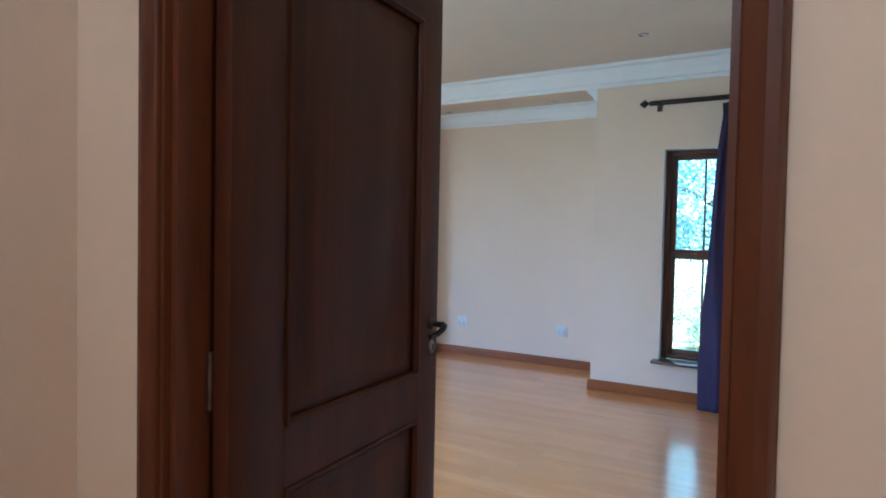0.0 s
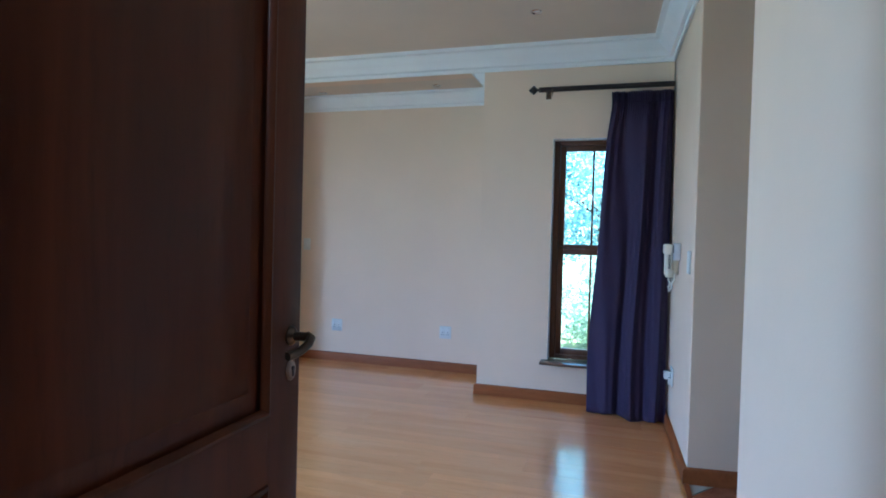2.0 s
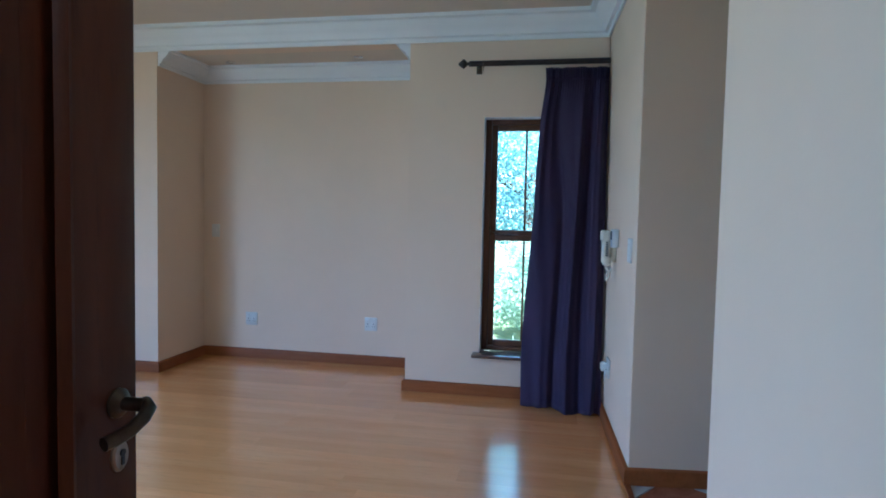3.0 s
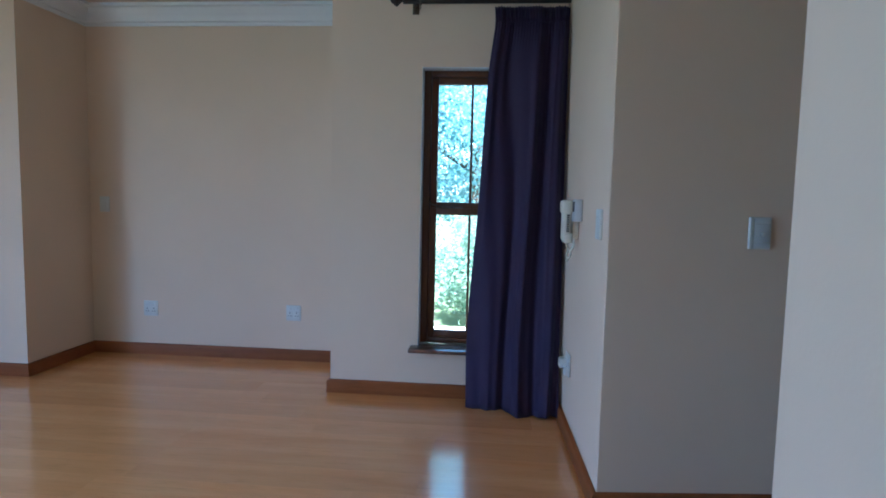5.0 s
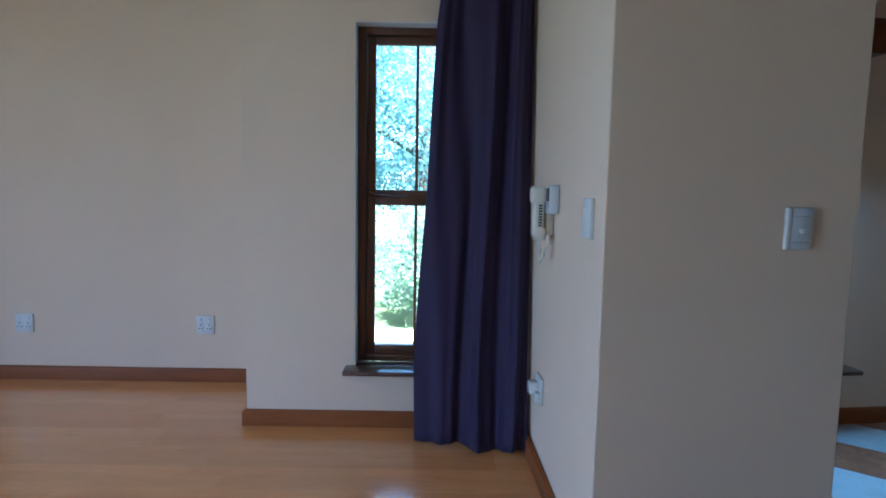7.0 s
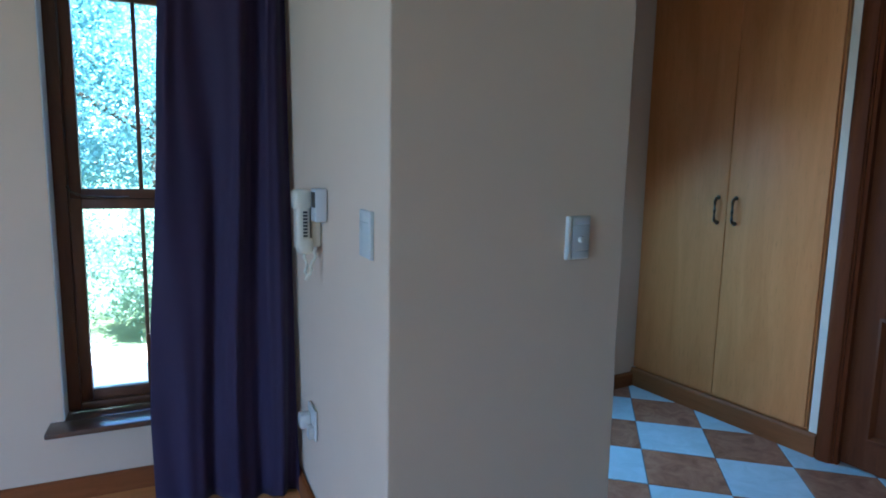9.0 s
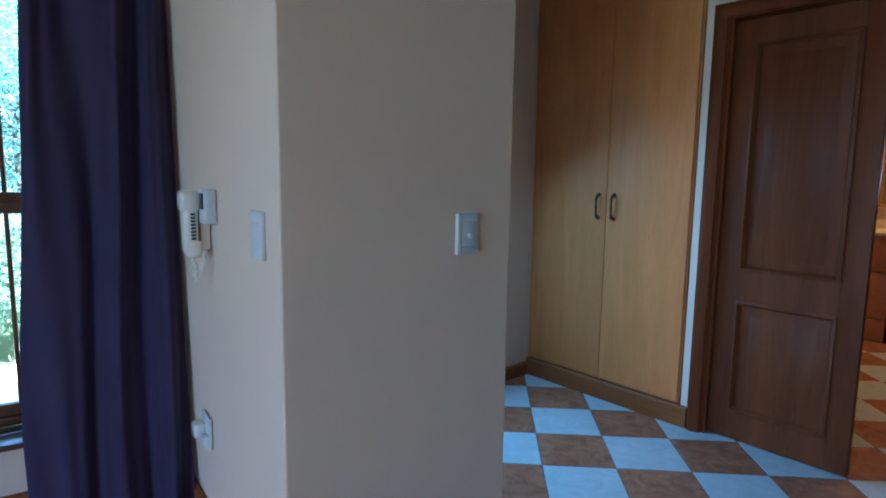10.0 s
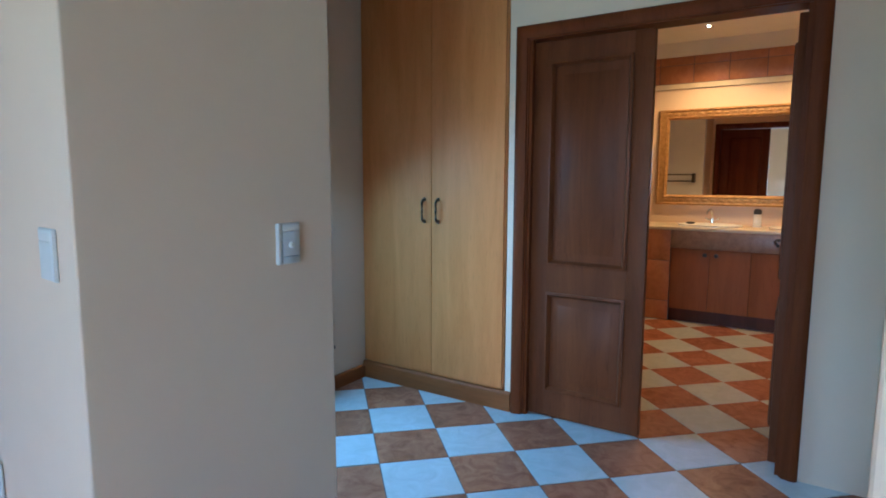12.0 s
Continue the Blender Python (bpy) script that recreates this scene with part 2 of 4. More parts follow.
M_LAWN = plain("lawn", (0.11, 0.14, 0.05), (0.07, 0.10, 0.03), 0.9, 3, 60, 0.5)
M_BARK = plain("bark", (0.12, 0.08, 0.05), (0.07, 0.05, 0.03), 0.9, 8, 60, 0.6)
M_LEAF = leaf_mat("tree_leaves", (0.20, 0.35, 0.33), (0.29, 0.45, 0.42))
M_LEAF2 = leaf_mat("shrub_leaves", (0.25, 0.36, 0.25), (0.33, 0.43, 0.31))
M_BULB = glow("lamp_lens", (1.0, 0.85, 0.6), 6.0)
M_ROOF = plain("roof_slab", (0.30, 0.22, 0.18), None, 0.8, 3, 50, 0.3)

# ---------------------------------------------------------------- mesh helpers


def box(bm, x0, x1, y0, y1, z0, z1, bevel=0.0, segs=2):
    vs = bmesh.ops.create_cube(bm, size=1.0)["verts"]
    bmesh.ops.transform(bm, matrix=Matrix.Translation(((x0 + x1) / 2, (y0 + y1) / 2, (z0 + z1) / 2)) @ Matrix.Diagonal((abs(x1 - x0), abs(y1 - y0), abs(z1 - z0), 1)), verts=vs)
    if bevel:
        es = {e for v in vs for e in v.link_edges}
        bmesh.ops.bevel(bm, geom=list(es), offset=bevel, segments=segs, affect="EDGES", profile=0.5)
    return bm


def boxes(*specs, bevel=0.0):
    bm = bmesh.new()
    for s in specs:
        box(bm, *s, bevel=bevel)
    return bm


def rod(bm, a, b, r, r2=None, segs=12):
    a, b = Vector(a), Vector(b)
    vs = bmesh.ops.create_cone(bm, cap_ends=True, segments=segs, radius1=r, radius2=r if r2 is None else r2, depth=(b - a).length)["verts"]
    m = Matrix.Translation((a + b) / 2) @ (b - a).to_track_quat("Z", "Y").to_matrix().to_4x4()
    bmesh.ops.transform(bm, matrix=m, verts=vs)
    return bm


def ball(bm, c, r, sx=1, sy=1, sz=1, u=14, v=8):
    vs = bmesh.ops.create_uvsphere(bm, u_segments=u, v_segments=v, radius=r)["verts"]
    bmesh.ops.transform(bm, matrix=Matrix.Translation(c) @ Matrix.Diagonal((sx, sy, sz, 1)), verts=vs)
    return bm


def tube(bm, pts, r, segs=8):
    """A bent round bar through the points."""
    pts = [Vector(p) for p in pts]
    rings = []
    for i, p in enumerate(pts):
        d = (pts[min(i + 1, len(pts) - 1)] - pts[max(i - 1, 0)]).normalized()
        q = d.to_track_quat("Z", "Y")
        rings.append([bm.verts.new(p + q @ Vector((r * math.cos(a), r * math.sin(a), 0))) for a in (2 * math.pi * k / segs for k in range(segs))])
    for a, b in zip(rings, rings[1:]):
        for k in range(segs):
            bm.faces.new((a[k], a[(k + 1) % segs], b[(k + 1) % segs], b[k]))
    bm.faces.new(rings[0][::-1])
    bm.faces.new(rings[-1])
    return bm


def lathe(bm, profile, c=(0, 0, 0), segs=20, axis="z"):
    """A turned shape: profile of (radius, height)."""
    rings = []
    for r, h in profile:
        ring = []
        for k in range(segs):
            a = 2 * math.pi * k / segs
            p = (r * math.cos(a), r * math.sin(a), h)
            if axis == "x":
                p = (h, p[0], p[1])
            elif axis == "y":
                p = (p[0], h, p[1])
            ring.append(bm.verts.new(Vector(c) + Vector(p)))
        rings.append(ring)
    for a, b in zip(rings, rings[1:]):
        for k in range(segs):
            bm.faces.new((a[k], a[(k + 1) % segs], b[(k + 1) % segs], b[k]))
    return bm


def sweep(bm, pts, profile, closed=False):
    """A moulding along a level run of (x, y) points, the room on the left of the run; profile: (out, up)."""
    pts = [Vector(p) for p in pts]
    n = len(pts)
    rings = []
    for i, p in enumerate(pts):
        a = (p - pts[i - 1]).normalized() if i or closed else None
        b = (pts[(i + 1) % n] - p).normalized() if i < n - 1 or closed else None
        a, b = a or b, b or a
        na, nb = Vector((-a.y, a.x)), Vector((-b.y, b.x))
        m = (na + nb).normalized()
        m = m / max(0.3, m.dot(na))
        rings.append([bm.verts.new((p.x + m.x * o, p.y + m.y * o, u)) for o, u in profile])
    k = len(profile)
    for a, b in zip(rings, rings[1:] + (rings[:1] if closed else [])):
        for j in range(k):
            bm.faces.new((a[j], a[(j + 1) % k], b[(j + 1) % k], b[j]))
    if not closed:
        bm.faces.new(rings[0])
        bm.faces.new(rings[-1][::-1])
    bmesh.ops.recalc_face_normals(bm, faces=bm.faces[:])
    return bm


def mesh_of(name, bm, material, smooth=None):
    me = bpy.data.meshes.new(name)
    bmesh.ops.recalc_face_normals(bm, faces=bm.faces[:])
    bm.to_mesh(me)
    bm.free()
    me.materials.append(material)
    if smooth:
        me.shade_smooth()
        me.set_sharp_from_angle(angle=radians(smooth))
    return me


def part(name, bm, material, parent=None, label="", at=None, smooth=40):
    ob = new(name, mesh_of(name, bm, material, smooth))
    if parent:
        ob.parent = parent
    if at is not None:
        ob.matrix_basis = at
    if label:
        ob["label"] = label
    return ob


def thing(name, m, label, category="", group="", kind=""):
    return tagged(_base(name, m), label, category, group, kind)


def _base(name, m):
    ob = new(name)
    ob.empty_display_size = 0.1
    ob.matrix_basis = m
    return ob


def structure(name, bm, material, label, category="", smooth=None):
    return tagged(part(name, bm, material, smooth=smooth), label, category, "", "structure")


def pierced(u0, u1, z0, z1, holes, a, b, along_x):
    """One connected wall from a to b in depth, with holes (u0, u1, z0, z1) cut through it."""
    us = sorted({u0, u1, *(v for h in holes for v in h[:2])})
    zs = sorted({z0, z1, *(v for h in holes for v in h[2:])})
    bm, made = bmesh.new(), {}

    def vert(u, d, z):
        key = (u, d, z)
        if key not in made:
            made[key] = bm.verts.new((u, d, z) if along_x else (d, u, z))
        return made[key]

    def solid(i, k):
        if not (0 <= i < len(us) - 1 and 0 <= k < len(zs) - 1):
            return False
        um, zm = (us[i] + us[i + 1]) / 2, (zs[k] + zs[k + 1]) / 2
        return not any(h[0] < um < h[1] and h[2] < zm < h[3] for h in holes)

    for i in range(len(us) - 1):
        for k in range(len(zs) - 1):
            if not solid(i, k):
                continue
            p, q, lo, hi = us[i], us[i + 1], zs[k], zs[k + 1]
            for d in (a, b):
                bm.faces.new([vert(p, d, lo), vert(q, d, lo), vert(q, d, hi), vert(p, d, hi)])
            for di, dk, (e, f) in ((-1, 0, ((p, lo), (p, hi))), (1, 0, ((q, lo), (q, hi))), (0, -1, ((p, lo), (q, lo))), (0, 1, ((p, hi), (q, hi)))):
                if not solid(i + di, k + dk):
                    bm.faces.new([vert(e[0], a, e[1]), vert(f[0], a, f[1]), vert(f[0], b, f[1]), vert(e[0], b, e[1])])
    return bm


def wall_x(name, x0, x1, y0, y1, z0, z1, holes, material, label):
    return structure(name, pierced(x0, x1, z0, z1, holes, y0, y1, True), material, label, "wall")


def wall_y(name, x0, x1, y0, y1, z0, z1, holes, material, label):
    return structure(name, pierced(y0, y1, z0, z1, holes, x0, x1, False), material, label, "wall")


def prism(bm, pts, z0, z1):
    """An upright block over a floor outline, its corners slightly rounded."""
    lo, hi = ([bm.verts.new((x, y, z)) for x, y in pts] for z in (z0, z1))
    for k in range(len(pts)):
        bm.faces.new((lo[k - 1], lo[k], hi[k], hi[k - 1]))
    bm.faces.new(lo)
    bm.faces.new(hi)
    bmesh.ops.bevel(bm, geom=[e for e in bm.edges if abs(e.verts[0].co.z - e.verts[1].co.z) > 1], offset=0.006, segments=3, affect="EDGES", profile=0.5)
    return bm


# ---------------------------------------------------------------- plan
NORTH, BACK = 5.50, 6.153           # inner faces of the window wall and of the alcove's back
AL, AR = -2.352, -0.30              # the alcove's sides
WEST = -3.75
PX = 1.104                          # the wall beside the curtain, where it meets the window wall
PC, PC2 = (1.140, 4.235), (1.910, 4.315)    # the pier's two corners
NX, NY = 1.125, 2.83                # the corner of the entrance wall
DY0, DY1 = 1.13, 1.25               # the entrance door's wall
DX0, DX1 = 0.165, 0.984             # its opening
# in the turned block
DRY = 5.70                          # window wall of the dressing room
CUP = 3.40                          # wardrobe and double-door wall
PQ = 1.886                          # the pier's side towards the dressing room
OPEN0, OPEN1 = 3.27, 4.53           # double door
W0, WS, W1 = 4.665, 5.158, DRY      # wardrobe
BX, BY0, BY1 = 6.745, 1.9, 5.70     # bathroom
CEIL, ALC, BCEIL = 2.72, 2.58, 2.64
TOP = 3.0


def beside(y, out=0.0):
    """x of the wall beside the curtain at that y."""
    return PX + (NORTH - y) * (PC[0] - PX) / (NORTH - PC[1]) - out


WIN = (0.325, 2.02)

# ---------------------------------------------------------------- walls
wall_x("wall_north_west", WEST - 0.25, AL, NORTH, NORTH + 0.25, -0.15, TOP, [(-3.375, -2.775, WIN[0] - 0.034, WIN[1])], M_WALL, "cream plastered wall beside the alcove")
wall_x("wall_north_east", AR, PX, NORTH, NORTH + 0.25, -0.15, TOP, [(0.252, 0.852, WIN[0] - 0.034, WIN[1])], M_WALL, "cream plastered wall with a narrow window")
wall_x("wall_alcove_back", AL - 0.25, AR + 0.25, BACK, BACK + 0.25, -0.15, TOP, [], M_WALL, "cream plastered back wall of the alcove")
wall_y("wall_alcove_west", AL - 0.25, AL, NORTH + 0.25, BACK, -0.15, TOP, [], M_WALL, "cream plastered side of the alcove")
wall_y("wall_alcove_east", AR, AR + 0.25, NORTH + 0.25, BACK, -0.15, TOP, [], M_WALL, "cream plastered side of the alcove")
structure("wall_alcove_lintel", boxes((AL, AR, NORTH, NORTH + 0.22, ALC, TOP)), M_WALL, "cream plastered lintel over the alcove", "wall")
structure("wall_pier", prism(bmesh.new(), [(PX, NORTH + 0.25), PC, PC2, (1.725, 5.744), (1.6, NORTH + 0.25)], -0.15, TOP), M_WALL, "cream plastered pier between bedroom and dressing room", "wall")
structure("wall_entrance", prism(bmesh.new(), [(NX, DY1), (NX, NY), (3.70, NY), (3.70, NY - 0.16), (NX + 0.16, NY - 0.16), (NX + 0.16, DY1)], -0.15, TOP), M_WALL, "pale plastered wall beside the entrance", "wall")
wall_x("wall_south", WEST - 0.25, NX + 0.16, DY0, DY1, -0.15, TOP, [(DX0 - 0.03, DX1 + 0.03, -0.15, 2.07)], M_WALL, "cream plastered wall with the entrance door")
wall_y("wall_west", WEST - 0.25, WEST, DY1, NORTH, -0.15, TOP, [(1.35, 2.95, 0.2, 2.3)], M_WALL, "cream plastered wall with a wide opening")
made = set(scene.objects)
wall_x("wall_dressing_north", 1.70, CUP + 0.72, DRY, DRY + 0.25, -0.15, TOP, [(2.06, 2.96, WIN[0] - 0.034, WIN[1])], M_WALL, "cream plastered wall with a narrow window")
wall_y("wall_bathroom_west", CUP, CUP + 0.12, 2.60, W0 - 0.02, -0.15, TOP, [(OPEN0 - 0.03, OPEN1 + 0.03, -0.15, 2.075)], M_WALL, "cream plastered wall with a double door")
wall_y("wall_bathroom_behind_wardrobe", CUP + 0.60, CUP + 0.72, W0 - 0.02, DRY, -0.15, TOP, [], M_WHITE, "white plastered wall behind the wardrobe")
structure("wall_wardrobe_side", boxes((CUP + 0.12, CUP + 0.60, W0 - 0.02, W0 + 0.02, -0.15, TOP)), M_WALL, "plastered side of the wardrobe recess", "wall")
wall_y("wall_bathroom_east", BX, BX + 0.2, BY0, BY1, -0.15, TOP, [], M_WALL, "cream plastered wall behind the vanity")
wall_x("wall_bathroom_north", CUP + 0.72, BX + 0.2, BY1, BY1 + 0.2, -0.15, TOP, [], M_WHITE, "white wall of the bathroom")
wall_x("wall_bathroom_south", CUP, BX + 0.2, BY0 - 0.2, BY0, -0.15, TOP, [], M_WALL, "cream wall of the bathroom")
wall_y("wall_bathroom_west_south", CUP, CUP + 0.12, BY0, 2.60, -0.15, TOP, [], M_WALL, "cream wall of the bathroom")
structure("ceiling_dressing", boxes((0.9, CUP, 2.6, DRY, CEIL + 0.004, CEIL + 0.1)), M_CEIL, "beige painted dressing room ceiling", "ceiling")
structure("ceiling_bathroom", boxes((CUP + 0.12, BX, BY0, BY1, BCEIL, BCEIL + 0.1)), M_WHITE, "white bathroom ceiling", "ceiling")
bm = sweep(bmesh.new(), [(BX, BY0), (BX, BY1)], [(0, BCEIL), (0.09, BCEIL), (0.08, BCEIL - 0.02), (0.03, BCEIL - 0.10), (0.012, BCEIL - 0.123), (0, BCEIL - 0.123)])
structure("trim_cornice_bathroom", bm, M_WHITE, "white bathroom cornice", "cornice", 35)
SK = [(0, 0.0), (0.020, 0.0), (0.020, 0.068), (0.016, 0.078), (0.008, 0.083), (0, 0.084)]
structure("baseboard_dressing", sweep(bmesh.new(), [(CUP - 0.003, DRY), (PQ, DRY), (PQ, 4.52)], SK), M_SKIRT, "varnished brown wooden skirting board", "skirting", 35)
turn_block(made)
# passage in front of the bedroom
wall_y("wall_passage_west", -0.29, -0.09, -1.6, DY0, -0.15, TOP, [], M_WALL, "cream plastered passage wall")
wall_y("wall_passage_east", 1.9, 2.1, -1.6, DY0, -0.15, TOP, [], M_WALL, "cream plastered passage wall")
wall_x("wall_passage_south", -0.29, 2.1, -1.8, -1.6, -0.15, TOP, [], M_WALL, "cream plastered passage wall")
wall_x("wall_passage_north", NX + 0.16, 2.1, DY0, DY1, -0.15, TOP, [], M_WALL, "cream plastered passage wall")

# ceilings and roof
structure("ceiling_bedroom", boxes((WEST, NX, DY1, NORTH, CEIL, CEIL + 0.1)), M_CEIL, "beige painted plaster ceiling", "ceiling")
structure("ceiling_alcove", boxes((AL, AR, NORTH + 0.22, BACK, ALC + 0.004, ALC + 0.1)), M_CEIL, "beige painted alcove ceiling", "ceiling")
structure("ceiling_passage", boxes((-0.09, 1.9, -1.6, DY0, 2.6, 2.7)), M_CEIL, "beige passage ceiling", "ceiling")
structure("roof", boxes((WEST - 0.3, BX + 0.3, -1.9, BACK + 0.26, TOP, TOP + 0.12)), M_ROOF, "flat roof slab", "roof")

# cornices: an ogee plaster moulding
def ogee(z, w, h):
    return [(0, z), (w, z), (w, z - 0.16 * h), (0.78 * w, z - 0.2 * h), (0.70 * w, z - 0.36 * h), (0.52 * w, z - 0.52 * h), (0.34 * w, z - 0.64 * h), (0.28 * w, z - 0.80 * h), (0.12 * w, z - 0.84 * h), (0.10 * w, z - h), (0, z - h)]


bm = sweep(bmesh.new(), [(NX, DY1), (NX, NY), (NX + 0.03, NY)], ogee(CEIL, 0.15, 0.165))
structure("trim_cornice_entrance", bm, M_WHITE, "white plaster cornice", "cornice", 35)
bm = sweep(bmesh.new(), [PC2, PC, (PX, NORTH), (WEST, NORTH), (WEST, DY1), (NX, DY1)], ogee(CEIL, 0.15, 0.165))
structure("trim_cornice_bedroom", bm, M_WHITE, "white moulded plaster cornice", "cornice", 35)
bm = sweep(bmesh.new(), [(AR, NORTH + 0.012), (AR, BACK), (AL, BACK), (AL, NORTH + 0.012)], ogee(ALC + 0.003, 0.12, 0.135))
structure("trim_cornice_alcove", bm, M_WHITE, "white moulded plaster cornice of the alcove", "cornice", 35)
# skirting boards
for nm, run, mt in (
    ("baseboard_pier", [PC2, PC, (PX, NORTH)], M_SKIRT_Y),
    ("baseboard_north_east", [(PX - 0.022, NORTH), (AR, NORTH), (AR, BACK)], M_SKIRT),
    ("baseboard_alcove", [(AR - 0.001, BACK), (AL, BACK), (AL, NORTH), (WEST, NORTH)], M_SKIRT),
    ("baseboard_west", [(WEST, NORTH), (WEST, DY1), (0.08, DY1)], M_SKIRT_Y),
):
    structure(nm, sweep(bmesh.new(), run, SK), mt, "varnished brown wooden skirting board", "skirting", 35)

# ---------------------------------------------------------------- windows


def window(name, m, label, w=0.6):
    """A two-light sash window; origin: bottom left corner on the inner wall face, y into the wall."""
    h = WIN[1] - WIN[0]
    win = thing(name, m, label, "window", "", "structure")
    y0, y1 = 0.088, 0.16
    for nm, s in (("frame_side", (0.0, 0.048, y0, y1, 0, h)), ("frame_side", (w - 0.048, w, y0, y1, 0, h)), ("frame_head", (0.048, w - 0.048, y0, y1, h - 0.039, h)), ("frame_foot", (0.048, w - 0.048, y0, y1, 0, 0.03))):
        part(nm, boxes(s, bevel=0.005), M_WINWOOD, win)
    for nm, z0, z1, yy in (("upper_sash", 0.844, h - 0.040, 0.116), ("lower_sash", 0.031, 0.852, 0.098)):
        a, b = 0.049, w - 0.049
        st, ra = 0.042, 0.042
        s = part(nm, boxes((a, a + st, yy, yy + 0.035, z0, z1), (b - st, b, yy, yy + 0.035, z0, z1), (a + st, b - st, yy + 0.001, yy + 0.034, z0, z0 + ra + 0.004), (a + st, b - st, yy + 0.001, yy + 0.034, z1 - ra, z1), bevel=0.004), M_WINWOOD, win)
        part("glazing_bar", boxes(((a + b) / 2 - 0.008, (a + b) / 2 + 0.008, yy + 0.004, yy + 0.030, z0 + ra + 0.004, z1 - ra), bevel=0.003), M_WINWOOD, s)
        for c0, c1 in ((a + st, (a + b) / 2 - 0.008), ((a + b) / 2 + 0.008, b - st)):
            g = part("pane", boxes((c0, c1, yy + 0.014, yy + 0.018, z0 + ra + 0.004, z1 - ra)), M_GLASS, s, smooth=None)
            g.visible_shadow = False
    part("reveal", boxes((0.0005, 0.0045, 0.002, y0 - 0.001, 0.0, h - 0.0005), (w - 0.0045, w - 0.0005, 0.002, y0 - 0.001, 0.0, h - 0.0005), (0.0045, w - 0.0045, 0.002, y0 - 0.001, h - 0.0045, h - 0.0005)), M_WHITE, win, "white painted reveal")
    bm = bmesh.new()
    tube(bm, [(0.045, 0.094, 0.90), (0.06, 0.072, 0.880), (0.10, 0.068, 0.863), (0.22, 0.070, 0.855), (0.26, 0.074, 0.859)], 0.005)
    part("window_stay", bm, M_BRONZE, win, "dark metal window stay")
    part("sill", boxes((0.002, w - 0.002, 0.088, 0.25, -0.033, -0.003), (-0.045, w + 0.045, -0.118, -0.001, -0.024, -0.001), (0.002, w - 0.002, -0.006, 0.088, -0.030, -0.002), bevel=0.007), M_SILL, win, "dark brown wooden sill board")
    return win


window("window_1", pose(0.252, NORTH, WIN[0]), "narrow dark brown wooden sash window with four panes")
window("window_2", pose(-3.375, NORTH, WIN[0]), "narrow dark brown wooden sash window beside the alcove")
window("window_3", BLOCK @ pose(2.06, DRY, WIN[0]), "dark brown wooden sash window in the dressing room", 0.9)

# ---------------------------------------------------------------- curtains


def curtain(m, flip, label):
    """A gathered curtain: wide at the hem, drawn narrower to its pleated head; local x from the wall end."""
    c = thing("curtain", m, label, "curtain", "pair of bedroom curtains")
    nz, nx = 60, 150
    H = 2.325

    def sheet(bm, z0, z1, n, shade):
        grid = []
        for j in range(n + 1):
            z = z0 + (z1 - z0) * j / n
            u = z / H
            width = float(np.interp(u, (0, 0.15, 0.3, 0.45, 0.57, 0.7, 0.85, 0.96, 1), (0.528, 0.534, 0.520, 0.494, 0.476, 0.464, 0.446, 0.414, 0.420)))
            row = []
            for i in range(nx + 1):
                s = i / nx
                x = s * width
                a = 2 * math.pi * (s * 3.3 + 0.40 * math.sin(3.1 * s + 1.3 * u) + 0.10 * math.sin(5 * u + 9 * s))
                amp = 0.030 * (0.55 + 0.45 * math.sin(2.3 * s + 4) ** 2) * (1 - 0.65 * max(0, (u - 0.86) / 0.14))
                y = amp * math.sin(a) + 0.006 * math.sin(2.7 * a + 2 * u) - 0.19 * (1 - u) ** 1.25 * (1 - s) ** 0.8 - 0.05 * s * (1 - u)
                pin = max(0, (u - 0.90) / 0.10)
                y += pin * 0.010 * math.sin(2 * math.pi * s * 26)
                row.append(bm.verts.new((x * flip, y - shade, z + 0.012 * math.sin(a * 0.5) * (1 - u) ** 6)))
            grid.append(row)
        for a, b in zip(grid, grid[1:]):
            for i in range(nx):
                bm.faces.new((a[i], a[i + 1], b[i + 1], b[i]))
        return bm

    ob = part("drape", sheet(bmesh.new(), 0.012, H, nz, 0), M_CURTAIN, c, smooth=80)
    so = ob.modifiers.new("thickness", "SOLIDIFY")
    so.thickness = 0.003
    tape = part("heading_tape", sheet(bmesh.new(), H - 0.085, H - 0.004, 4, 0.006), M_CURTAIN, c, "gathered heading tape", smooth=80)
    so = tape.modifiers.new("thickness", "SOLIDIFY")
    so.thickness = 0.003
    return c


curtain(pose(1.095, 5.372, 0), -1, "deep indigo cloth curtain drawn aside from the narrow window")
curtain(pose(WEST + 0.02, 5.372, 0), 1.32, "deep indigo cloth curtain hanging beside the alcove")


